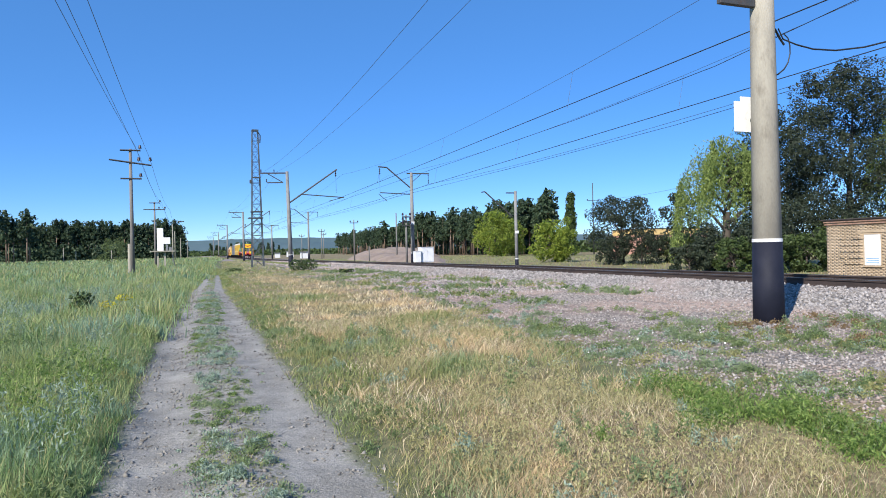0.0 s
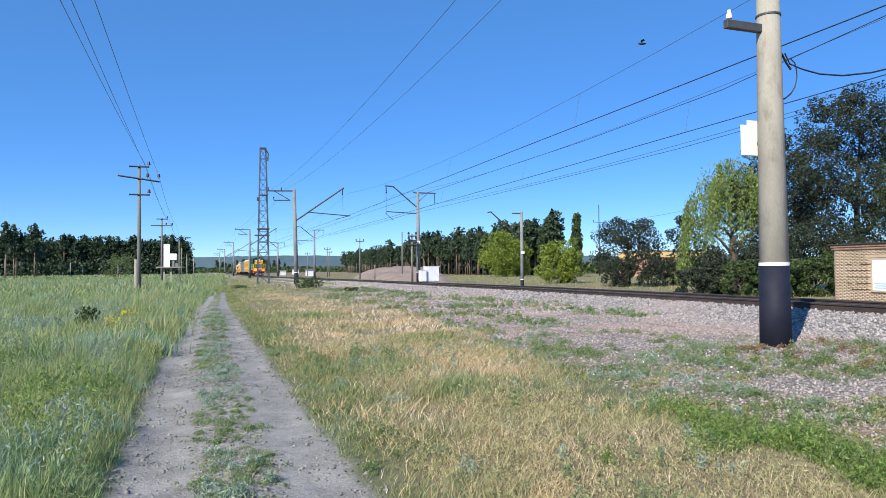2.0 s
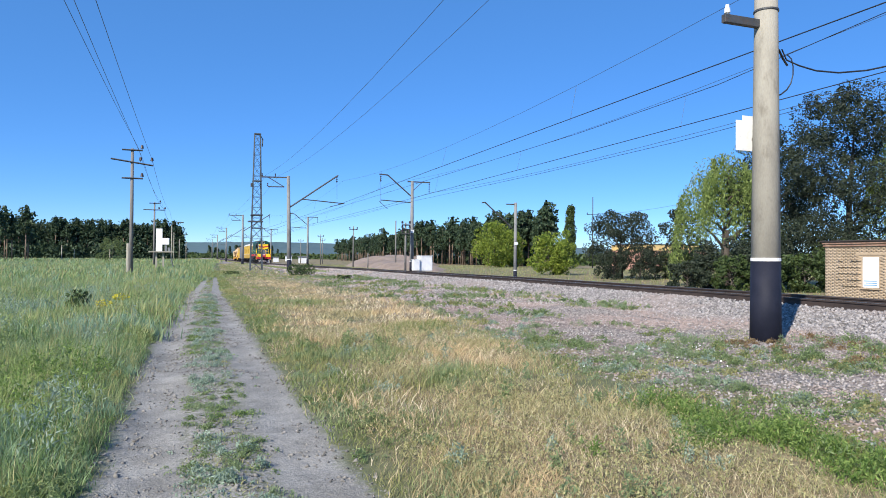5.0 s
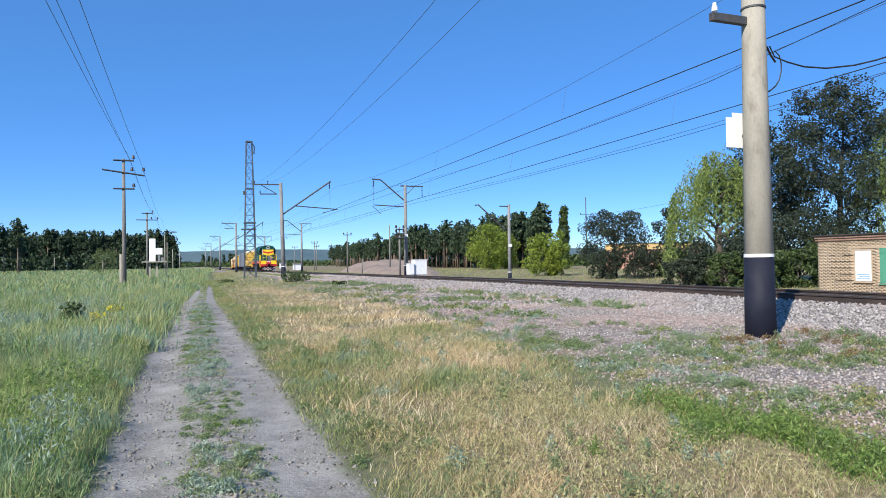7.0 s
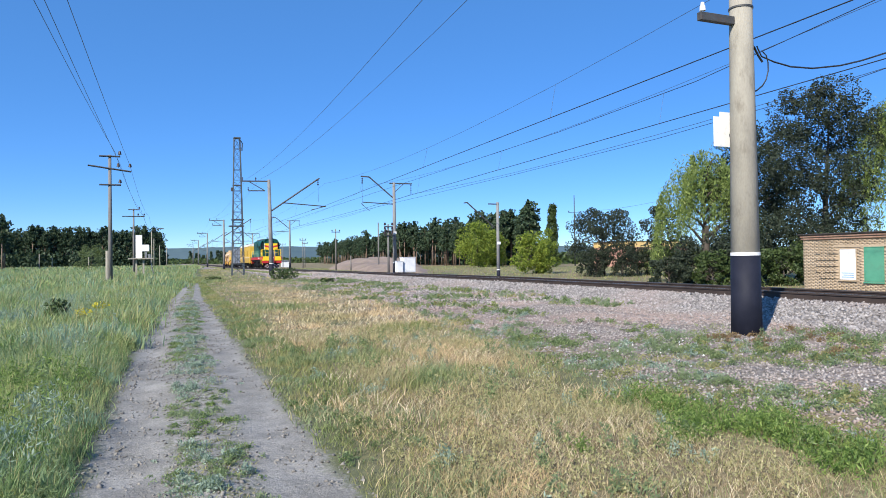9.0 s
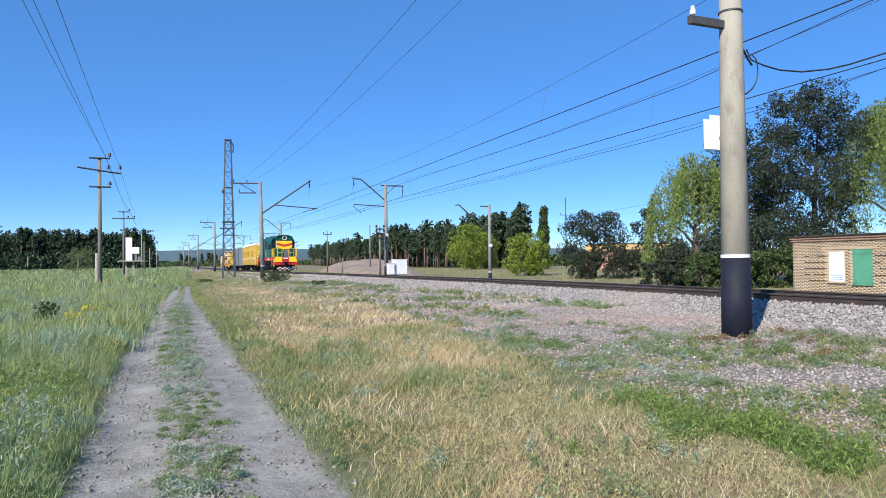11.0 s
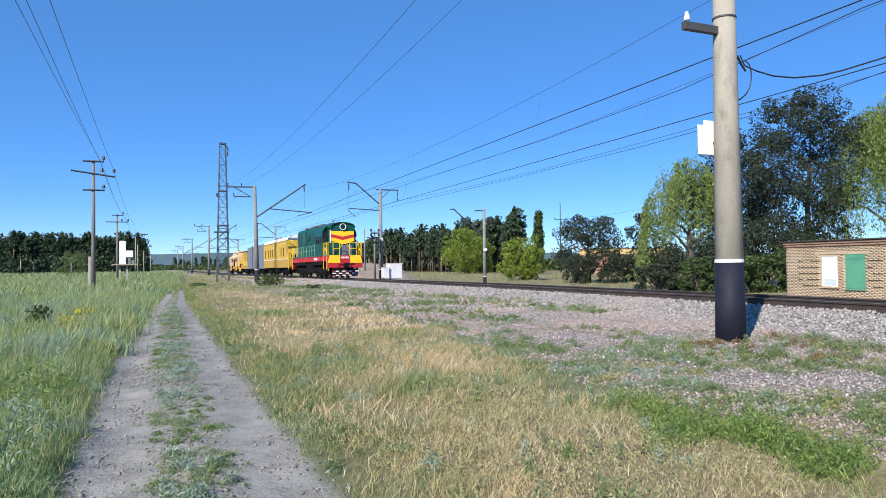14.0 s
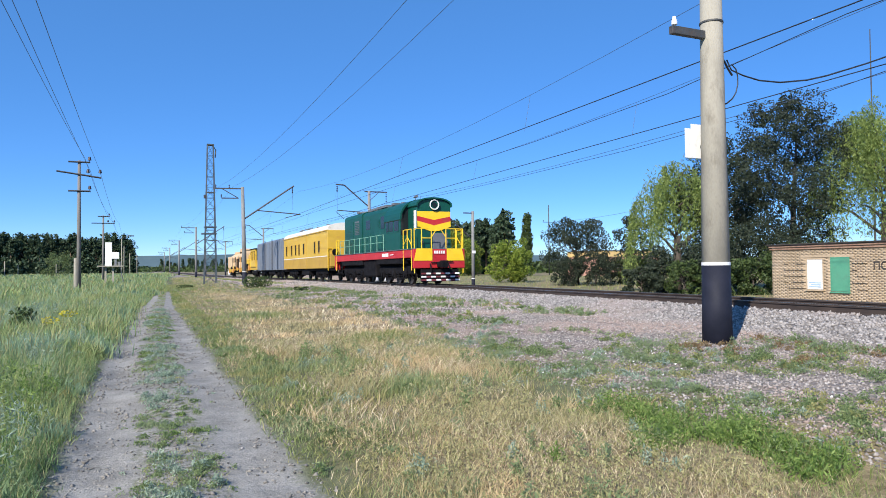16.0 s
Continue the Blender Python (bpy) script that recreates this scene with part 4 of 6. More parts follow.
def build_boxes():
    b = thing("relay_cabinet", pose(21.75, 64, 0.3), "large white steel relay cabinet beside the track", "cabinet", "relay cabinets")
    part("body", boxes((-0.66, 0.66, -0.5, 0.5, 0.08, 1.52), bevel=0.02), BOX_WHITE, b)
    part("foot", boxes((-0.6, 0.6, -0.45, 0.45, -0.2, 0.08)), CONCRETE, b)
    part("lid", boxes((-0.7, 0.7, -0.54, 0.54, 1.52, 1.57), bevel=0.01), BOX_WHITE, b)
    for s in (-1, 1):
        part("door", boxes((*sorted((s * 0.02, s * 0.62)), -0.52, -0.5, 0.14, 1.46), bevel=0.006), BOX_WHITE, b)
    b = thing("relay_cabinet", pose(20.7, 63.6, 0.36), "smaller white steel relay cabinet beside the track", "cabinet", "relay cabinets")
    part("body", boxes((-0.3, 0.3, -0.35, 0.35, 0.05, 1.1), bevel=0.02), BOX_WHITE, b)
    part("foot", boxes((-0.28, 0.28, -0.3, 0.3, -0.25, 0.05)), CONCRETE, b)
    part("lid", boxes((-0.33, 0.33, -0.38, 0.38, 1.1, 1.14), bevel=0.01), BOX_WHITE, b)
    # panel with cabinet on a stand in the field
    s = thing("switch_stand", pose(-3.45, 90, 0.05), "white plate painting a window reflection and cabinet on a raised post stand in grass", "cabinet")
    for x in (-0.45, 0.35):
        part("post", boxes((x - 0.1, x + 0.1, -0.1, 0.1, -0.3, 2.0)), CONCRETE, s)
    part("brace", rods(((1.1, 0, 1.95), (1.5, 0.4, 0.0), 0.06)), STEEL_GREY, s)
    part("platform", boxes((-1.3, 1.45, -0.55, 0.55, 2.0, 2.14), bevel=0.02), CONCRETE, s)
    part("panel", boxes((-0.5, 0.22, -0.08, 0.08, 2.14, 4.9), bevel=0.015), WHITE_PAINT, s, "tall white plate painting a window reflection")
    part("cabinet", boxes((0.23, 1.0, -0.3, 0.3, 2.95, 3.75), bevel=0.02), WHITE_PAINT, s, "white box")
    part("gear", boxes((0.5, 0.75, -0.2, 0.2, 2.14, 2.95), (0.85, 1.15, -0.15, 0.15, 2.14, 2.6), bevel=0.03), STEEL_GREY, s)


def build_far():
    b = thing("factory_building", pose(88, 112, 0), "low pink brick building with yellow upper band", "building")
    part("wall", boxes((-5, 12, 0, 10, -0.5, 3.5)), PINK_WALL, b)
    part("parapet", boxes((-5.1, 12.1, -0.1, 10.1, 3.5, 4.6)), YELLOW_WALL, b, "yellow plastered band")
    part("roof", boxes((-5.2, 12.2, -0.2, 10.2, 4.6, 4.75)), ROOFING, b)
    for k in range(2, 7):
        w = part("window", boxes((-10.5 + k * 3.1, -8.9 + k * 3.1, -0.04, 0.0, 1.2, 2.7)), DARK_GLASS_FAR, b)
        part("window_frame", boxes((-10.6 + k * 3.1, -10.5 + k * 3.1, -0.07, 0, 1.1, 2.8), (-8.9 + k * 3.1, -8.8 + k * 3.1, -0.07, 0, 1.1, 2.8), (-10.5 + k * 3.1, -8.9 + k * 3.1, -0.07, 0, 2.7, 2.8)), YELLOW_WALL, w)
    # sand heaps beyond the far track
    for k, (x, y, rx, ry, h) in enumerate(((36, 128, 6, 30, 1.4), (31, 100, 4, 14, 1.3), (50, 175, 9, 30, 2.6))):
        xs = np.linspace(-1, 1, 26)
        verts = [(x + a * rx, y + c * ry, -0.55 + (h + 0.2) * max(0.0, 1 - (a * a + c * c)) ** 0.7 * (1 + 0.35 * noise.noise((a * 2.6 + k * 5, c * 5, 1)))) for c in xs for a in xs]
        i = np.arange(25)[:, None] * 26 + np.arange(25)[None, :]
        me = raw_mesh("sand_bank", verts, np.stack([i, i + 1, i + 27, i + 26], -1).ravel(), 4, SAND)
        me.polygons.foreach_set("use_smooth", np.ones(len(me.polygons), bool))
        tagged(new("sand_bank", me), "long low bank of pale sandy soil", "sand bank", "sand banks")
    for x, y, w, h in ((33, 215, 2.2, 1.6), (40, 300, 2.6, 2.0), (30, 260, 1.8, 1.4)):
        v = thing("white_shed", pose(x, y, 0), "small distant white shed by the railway", "shed", "far sheds")
        part("wall", boxes((-w / 2, w / 2, 0, w, -0.7, h)), BOX_WHITE, v)
        part("roof", boxes((-w / 2 - 0.3, w / 2 + 0.3, -0.3, w + 0.3, h, h + 0.2)), STEEL_GREY, v)


DARK_GLASS_FAR = surface("far_window_glass", (0.03, 0.035, 0.04), (0.05, 0.055, 0.06), 1, 0.15)
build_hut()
build_boxes()
build_far()
# ---- train ----
LOCO_GREEN = surface("loco_green_paint", (0.003, 0.06, 0.044), (0.006, 0.078, 0.057), 0.8, 0.4, bump=0.05, dirt=(0.012, 0.056, 0.042), specular=0.35)
LOCO_RED = surface("loco_red_paint", (0.43, 0.016, 0.022), (0.52, 0.026, 0.03), 1.2, 0.45, bump=0.05, dirt=(0.33, 0.05, 0.045))
LOCO_YELLOW = surface("loco_yellow_paint", (0.83, 0.52, 0.012), (0.88, 0.58, 0.025), 1.5, 0.45, bump=0.05)
WAGON_YELLOW = surface("wagon_yellow_paint", (0.54, 0.34, 0.036), (0.62, 0.405, 0.055), 0.5, 0.5, bump=0.06, dirt=(0.5, 0.28, 0.06), stretch=(1, 0.4, 2))
WAGON_OCHRE = surface("wagon_ochre_paint", (0.42, 0.255, 0.035), (0.48, 0.3, 0.05), 0.6, 0.55, bump=0.06, dirt=(0.36, 0.2, 0.05))
WAGON_GREY = surface("wagon_grey_paint", (0.135, 0.16, 0.205), (0.185, 0.21, 0.255), 0.6, 0.55, bump=0.06, dirt=(0.17, 0.16, 0.16), stretch=(1, 2, 0.4))
ROOF_WHITE = surface("pale_roof_paint", (0.6, 0.58, 0.52), (0.7, 0.68, 0.62), 0.8, 0.6, dirt=(0.45, 0.4, 0.33))
MACHINE_CREAM = surface("faded_cream_orange_paint", (0.6, 0.42, 0.24), (0.7, 0.52, 0.32), 0.9, 0.55, dirt=(0.4, 0.22, 0.1))
RUNNING_GEAR = surface("oily_running_gear", (0.005, 0.005, 0.007), (0.016, 0.015, 0.017), 3, 0.8, 0.0, bump=0.4, specular=0.08)
WHEEL_STEEL = surface("wheel_steel", (0.05, 0.045, 0.045), (0.09, 0.08, 0.075), 5, 0.5, 0.6)
DARK_GLASS = surface("dark_window_glass", (0.012, 0.016, 0.018), (0.02, 0.025, 0.028), 2, 0.12, bump=0.0, specular=0.2)
GREY_PANEL = surface("dark_grey_door_paint", (0.1, 0.11, 0.13), (0.14, 0.15, 0.17), 2, 0.6)
CHROME = surface("lamp_glass", (0.6, 0.62, 0.6), (0.7, 0.7, 0.68), 3, 0.15, 0.3)

PLOUGH_RED = surface("grimy_dark_red_paint", (0.12, 0.02, 0.03), (0.2, 0.03, 0.04), 3, 0.6, dirt=(0.05, 0.03, 0.03))
WHEELS = []  # (object, y of the axle, radius)


def wheelset(parent, y, r):
    """Axle with two flanged wheels and a bolt ring; it turns as the train rolls."""
    ax = rods(((-0.95, 0, 0), (0.95, 0, 0), 0.085), n=10)
    ob = part("wheelset", ax, WHEEL_STEEL, parent)
    ob.location = (0, y, r)
    for s in (-1, 1):
        bm = bmesh.new()
        rod(bm, (s * 0.72, 0, 0), (s * 0.85, 0, 0), r, n=28)
        rod(bm, (s * 0.69, 0, 0), (s * 0.72, 0, 0), r + 0.028, n=28)
        rod(bm, (s * 0.84, 0, 0), (s * 0.9, 0, 0), r * 0.35, n=14)
        for k in range(6):
            a = k * math.pi / 3
            rod(bm, (s * 0.85, math.cos(a) * r * 0.6, math.sin(a) * r * 0.6), (s * 0.87, math.cos(a) * r * 0.6, math.sin(a) * r * 0.6), r * 0.1, n=6)
        part("wheel", bm, WHEEL_STEEL, ob)
    WHEELS.append((ob, y, r))


def bogie(parent, ys, r):
    """Side frames with springs and axle boxes, and the wheelsets that they hold."""
    y0, y1 = min(ys) - 0.75, max(ys) + 0.75
    for s in (-1, 1):
        bm = bmesh.new()
        box(bm, *sorted((s * 1.0, s * 1.14)), y0, y1, r + 0.05, r + 0.45, bevel=0.03)
        for y in ys:
            for d in (-1, 1):
                box(bm, *sorted((s * 0.86, s * 0.97)), y + d * (r + 0.04) - 0.05, y + d * (r + 0.04) + 0.05, r - 0.25, r + 0.3)
        for y in ys:
            box(bm, *sorted((s * 0.98, s * 1.22)), y - 0.19, y + 0.19, r - 0.18, r + 0.2, bevel=0.03)
            rod(bm, (s * 1.18, y, r), (s * 1.27, y, r), 0.13, n=12)
        for a, b in zip(ys, ys[1:]):
            for k in (0.34, 0.66):
                c = a + (b - a) * k
                for j in range(4):
                    rod(bm, (s * 1.08, c, r - 0.2 + j * 0.11), (s * 1.08, c, r - 0.14 + j * 0.11), 0.11, n=10)
            box(bm, *sorted((s * 1.0, s * 1.16)), (a + b) / 2 - 0.4, (a + b) / 2 + 0.4, r - 0.3, r - 0.2)
        part("bogie_frame", bm, RUNNING_GEAR, parent)
    for y in ys:
        wheelset(parent, y, r)


def rail_set(parent, posts, r, mat, bars=(0.55, 1.0), name="handrail"):
    """Posts along a line with rails at fractions of their height; posts are (x, y, z0, z1)."""
    bm = bmesh.new()
    for x, y, z0, z1 in posts:
        rod(bm, (x, y, z0), (x, y, z1), r, n=6)
    for p, q in zip(posts, posts[1:]):
        for b in bars:
            rod(bm, (p[0], p[1], p[2] + (p[3] - p[2]) * b), (q[0], q[1], q[2] + (q[3] - q[2]) * b), r * 0.85, n=6)
    return part(name, bm, mat, parent)


def arch(w, z_side, z_top, n=10):
    return [(w * math.cos(math.pi * i / n), z_side + (z_top - z_side) * math.sin(math.pi * i / n) ** 0.8) for i in range(n + 1)]


def hull(bm, w, z0, z_side, z_top, y0, y1, n=10):
    return extrude_profile(bm, [(-w, z0), (w, z0)] + arch(w, z_side, z_top, n), y0, y1)


def plate(bm, pts, y, depth):
    """A flat sheet in the plane across the track, from (x, z) points."""
    a = [bm.verts.new((x, y, z)) for x, z in pts]
    b = [bm.verts.new((x, y - depth, z)) for x, z in pts]
    bm.faces.new(a)
    bm.faces.new(list(reversed(b)))
    for i in range(len(pts)):
        j = (i + 1) % len(pts)
        bm.faces.new((a[i], a[j], b[j], b[i]))
    return bm


def locomotive():
    t = thing("diesel_locomotive", pose(14.4, 194, RAIL_Z), "green and red diesel shunting locomotive with yellow chevrons", "locomotive")
    L = 15.7
    # frame with walkway
    fr = part("frame", boxes((-1.46, 1.46, 0.05, L, 1.42, 1.86), bevel=0.03), LOCO_RED, t, "red painted side frame")
    part("walkway", boxes((-1.5, 1.5, 0.0, L + 0.02, 1.865, 1.9)), GREY_PANEL, t)
    part("underframe", boxes((-0.9, 0.9, 0.6, L - 0.6, 0.85, 1.42)), RUNNING_GEAR, t)
    # front apron with its two sloped yellow panels
    for y0, y1, s in ((0.0, 0.16, -1), (L - 0.16, L, 1)):
        part("buffer_beam", boxes((-1.48, 1.48, y0, y1, 0.86, 1.88), bevel=0.03), LOCO_RED, t, "red buffer beam")
    for s in (-1, 1):
        bm = bmesh.new()
        plate(bm, [(s * 0.42, 1.26), (s * 0.42, 1.9), (s * 1.3, 1.9), (s * 1.45, 1.26)], -0.003, 0.025)
        part("yellow_panel", bm, LOCO_YELLOW, t, "yellow warning panel")
    bm = bmesh.new()
    box(bm, -0.4, 0.4, -0.02, 0.0, 1.58, 1.84)
    part("white_panel", bm, LOCO_RED, t)
    for k in range(5):
        part("number_bar", boxes((-0.32 + k * 0.13, -0.23 + k * 0.13, -0.03, -0.022, 1.63, 1.78)), WHITE_PAINT, t, "white unreadable marking")
    for k in range(6):
        part("number_bar", boxes((-1.475, -1.463, 4.0 + k * 0.19, 4.13 + k * 0.19, 1.55, 1.74)), WHITE_PAINT, t, "white unreadable marking")
    part("stripe", boxes((-1.475, -1.463, 3.1, 3.7, 1.62, 1.66)), WHITE_PAINT, t)
    # coupler
    cp = boxes((-0.16, 0.16, -0.75, 0.0, 0.92, 1.2), (-0.28, 0.1, -0.95, -0.62, 0.88, 1.26), bevel=0.04)
    rod(cp, (-0.5, -0.06, 1.15), (0.75, -0.06, 1.2), 0.025)
    part("coupler", cp, RUNNING_GEAR, t)
    part("brake_hoses", polyline(polyline(bmesh.new(), [(0.5, -0.02, 1.1), (0.52, -0.2, 0.8), (0.55, -0.28, 0.6)], 0.03), [(-0.55, -0.02, 1.1), (-0.57, -0.2, 0.8), (-0.6, -0.28, 0.6)], 0.03), RUNNING_GEAR, t)
    # snow plough of bars in red and white
    pl = part("plough", boxes((-1.05, 1.05, -0.12, 0.1, 0.16, 0.8)), RUNNING_GEAR, t)
    for row in range(3):
        z = 0.2 + row * 0.17
        for k in range(8):
            x0 = -1.1 + k * 0.275
            part("plough_bar", boxes((x0, x0 + 0.27, -0.2 + 0.03 * row, -0.125, z, z + 0.085), bevel=0.01), WHITE_PAINT if (k + row) % 2 else PLOUGH_RED, pl)
    # nose in front of the cab, tall and narrow
    bm = bmesh.new()
    hull(bm, 0.98, 1.9, 4.2, 4.58, 0.72, 2.0)
    part("nose", bm, LOCO_GREEN, t)
    bm = bmesh.new()
    outer = arch(1.06, 4.22, 4.68, 12)
    inner = [(x * 0.94, z - 0.07) for x, z in reversed(outer)]
    extrude_profile(bm, outer + inner, 0.6, 2.05)
    part("roof_hood", bm, LOCO_GREEN, t, "overhanging dark roof edge")
    # warning chevrons, from above: yellow, red, yellow
    zt = 3.92
    bm = plate(bmesh.new(), [(-0.97, zt), (0.97, zt), (0.97, 3.62), (0.0, 3.38), (-0.97, 3.62)], 0.716, 0.012)
    part("chevron", bm, LOCO_YELLOW, t, "yellow warning band")
    bm = plate(bmesh.new(), [(-0.97, 3.66), (0.0, 3.46), (0.97, 3.66), (0.97, 3.36), (0.0, 3.12), (-0.97, 3.36)], 0.702, 0.012)
    part("chevron", bm, LOCO_RED, t, "red warning band")
    bm = plate(bmesh.new(), [(-0.97, 3.4), (0.0, 3.16), (0.97, 3.4), (0.97, 3.1), (0.25, 2.86), (-0.25, 2.86), (-0.97, 3.1)], 0.688, 0.012)
    part("chevron", bm, LOCO_YELLOW, t, "yellow warning band")
    # lamp in a ring
    hl = part("headlight", rods(((0, 0.72, 4.27), (0, 0.64, 4.27), 0.26), n=24), LOCO_GREEN, t)
    ring = bmesh.new()
    pts = [(0.25 * math.cos(a * math.pi / 10), 0.61, 4.27 + 0.25 * math.sin(a * math.pi / 10)) for a in range(-17, 8)]
    polyline(ring, pts, 0.035)
    part("lamp_ring", ring, WHITE_PAINT, hl, "white ring")
    part("lens", rods(((0, 0.63, 4.27), (0, 0.605, 4.27), 0.13), n=20), DARK_GLASS, hl)
    part("nose_door", boxes((-0.08, 0.78, 0.69, 0.72, 1.92, 2.75), bevel=0.008), GREY_PANEL, t, "dark grey door")
    for s in (-1, 1):
        part("marker_light", rods(((s * 0.72, 0.72, 2.28), (s * 0.72, 0.62, 2.28), 0.09), n=14), GREY_PANEL, t)
    # bright window reflection on the nose side, painted as a white plate
    part("nose_step_plate", boxes((-0.99, -0.975, 0.8, 1.15, 2.95, 3.98)), WHITE_PAINT, t, "white plate painting a window reflection")
    # cab, wider, with arched roof
    bm = bmesh.new()
    hull(bm, 1.46, 1.9, 3.55, 4.62, 2.0, 4.5, 14)
    part("cab", bm, LOCO_GREEN, t)
    bm = bmesh.new()
    outer = arch(1.52, 3.55, 4.72, 14)
    inner = [(x * 0.95, z - 0.07) for x, z in reversed(outer)]
    extrude_profile(bm, outer + inner, 1.86, 4.6)
    part("cab_roof", bm, LOCO_GREEN, t)
    for s in (-1, 1):
        bm = plate(bmesh.new(), [(s * 0.995, 2.7), (s * 1.42, 2.7), (s * 1.42, 3.6), (s * 1.3, 3.98), (s * 1.12, 4.2), (s * 0.995, 4.28)], 1.995, 0.015)
        w = part("front_window", bm, DARK_GLASS, t, "dark window glass")
        for y0, y1 in ((2.25, 2.95), (3.15, 3.75), (3.9, 4.3)):
            w = part("side_window", boxes((*sorted((s * 1.455, s * 1.472)), y0, y1, 2.95, 3.6)), DARK_GLASS, t, "dark window glass")
            fr = boxes((*sorted((s * 1.458, s * 1.485)), y0 - 0.05, y1 + 0.05, 2.9, 2.95), (*sorted((s * 1.458, s * 1.485)), y0 - 0.05, y1 + 0.05, 3.6, 3.65))
            part("window_frame", fr, LOCO_GREEN, w)
    # long hood
    bm = bmesh.new()
    hull(bm, 1.02, 1.9, 4.3, 4.68, 4.5, 14.4)
    part("hood", bm, LOCO_GREEN, t)
    bm = bmesh.new()
    hull(bm, 1.06, 1.95, 4.36, 4.74, 10.4, 14.5)
    part("radiator_housing", bm, LOCO_GREEN, t)
    for k, (y0, y1, z0, z1) in enumerate(((5.0, 5.75, 3.3, 4.05), (5.9, 6.6, 3.3, 4.05), (6.75, 7.3, 3.35, 4.0), (8.7, 9.6, 3.4, 4.0), (11.0, 12.0, 3.2, 4.1), (12.3, 13.6, 2.6, 4.1))):
        for s in (-1, 1):
            x = 1.02 if y0 < 10.3 else 1.06
            g = part("louvre", boxes((*sorted((s * (x - 0.01), s * (x + 0.012))), y0, y1, z0, z1)), DARK_GLASS if k in (0, 1, 3) else GREY_PANEL if k == 4 else LOCO_GREEN, t)
            for j in range(0 if k in (0, 1, 3) else 7):
                z = z0 + 0.05 + j * (z1 - z0 - 0.1) / 7
                part("slat", boxes((*sorted((s * (x + 0.012), s * (x + 0.03))), y0 + 0.03, y1 - 0.03, z, z + 0.05)), LOCO_GREEN, g)
    for j in range(10):
        y0 = 4.65 + j * 0.57
        part("hood_door", boxes((-1.034, -1.022, y0, y0 + 0.53, 2.0, 3.2), bevel=0.004), LOCO_GREEN, t)
    part("red_panel", boxes((-1.05, -1.036, 4.75, 5.3, 2.25, 2.75)), LOCO_RED, t)
    for y, r, h in ((5.6, 0.14, 4.75), (8.2, 0.2, 4.72), (9.5, 0.12, 4.7)):
        part("roof_vent", rods(((0.1, y, 4.6), (0.1, y, h + 0.14), r), n=14), GREY_PANEL, t)
    for y0, y1, x in ((4.9, 5.4, -0.55), (6.2, 7.4, -0.6), (7.7, 8.0, -0.62), (8.6, 9.3, -0.55), (6.4, 7.2, 0.5), (9.6, 10.1, -0.5)):
        part("roof_hatch", boxes((x - 0.22, x + 0.22, y0, y1, 4.6, 4.76), bevel=0.02), GREY_PANEL, t)
    part("fan_grille", rods(((0, 12.4, 4.7), (0, 12.4, 4.82), 0.75), n=28), GREY_PANEL, t)
    part("horn", rods(((-0.4, 2.4, 4.6), (-0.4, 2.4, 4.86), 0.03), ((-0.4, 2.6, 4.85), (-0.4, 2.1, 4.87), 0.04, 0.08)), GREY_PANEL, t)
    part("antenna", rods(((0.3, 3.4, 4.6), (0.3, 3.4, 5.05), 0.015), n=6), STEEL_DARK, t)
    # rails along the walkway and at the ends
    pale = surface("pale_green_handrail", (0.2, 0.42, 0.3), (0.26, 0.48, 0.36), 4, 0.5)
    for s in (-1, 1):
        rail_set(t, [(s * 1.44, y, 1.9, 2.85) for y in (4.9, 6.1, 7.3, 8.5, 9.7, 10.9, 12.1, 13.3, 14.4)], 0.02, pale)
        rail_set(t, [(s * 1.45, 1.55, 0.75, 2.92), (s * 1.45, 0.95, 1.9, 2.92), (s * 1.45, 0.35, 0.75, 2.92)], 0.027, LOCO_YELLOW, (0.62, 1.0))
        rail_set(t, [(s * 1.4, 0.06, 0.6, 2.95), (s * 0.98, 0.08, 1.9, 2.95), (s * 0.42, 0.08, 1.9, 2.95)], 0.028, LOCO_YELLOW, (1.0,))
        part("handrail", rods(((s * 0.98, 0.08, 2.45), (s * 0.42, 0.08, 2.45), 0.024), ((s * 0.42, 0.08, 2.5), (s * 0.1, 0.08, 2.95), 0.024), n=6), LOCO_YELLOW, t)
        rail_set(t, [(s * 1.45, L - 0.3, 0.75, 2.92), (s * 1.45, L - 1.0, 1.9, 2.92)], 0.03, LOCO_YELLOW)
        rail_set(t, [(s * 1.4, L - 0.06, 1.9, 2.95), (s * 0.5, L - 0.06, 1.9, 2.95)], 0.028, LOCO_YELLOW)
        for y0 in (0.4, L - 1.0):
            bm = bmesh.new()
            for z in (0.55, 0.95, 1.3):
                box(bm, *sorted((s * 1.2, s * 1.5)), y0, y0 + 0.55, z, z + 0.04)
            box(bm, *sorted((s * 1.18, s * 1.21)), y0 - 0.03, y0 + 0.58, 0.5, 1.42)
            part("steps", bm, RUNNING_GEAR, t)
    # tanks and boxes between the bogies
    part("fuel_tank", boxes((-1.34, 1.34, 6.75, 9.1, 0.38, 1.42), bevel=0.1), RUNNING_GEAR, t)
    part("battery_box", boxes((-1.4, -0.9, 1.6, 6.4, 1.12, 1.42), (-1.4, -0.9, 9.2, 14.2, 1.12, 1.42), (0.9, 1.4, 1.6, 14.2, 1.12, 1.42), bevel=0.03), RUNNING_GEAR, t)
    bogie(t, (2.0, 3.9, 5.8), 0.525)
    bogie(t, (9.9, 11.8, 13.7), 0.525)
    return t


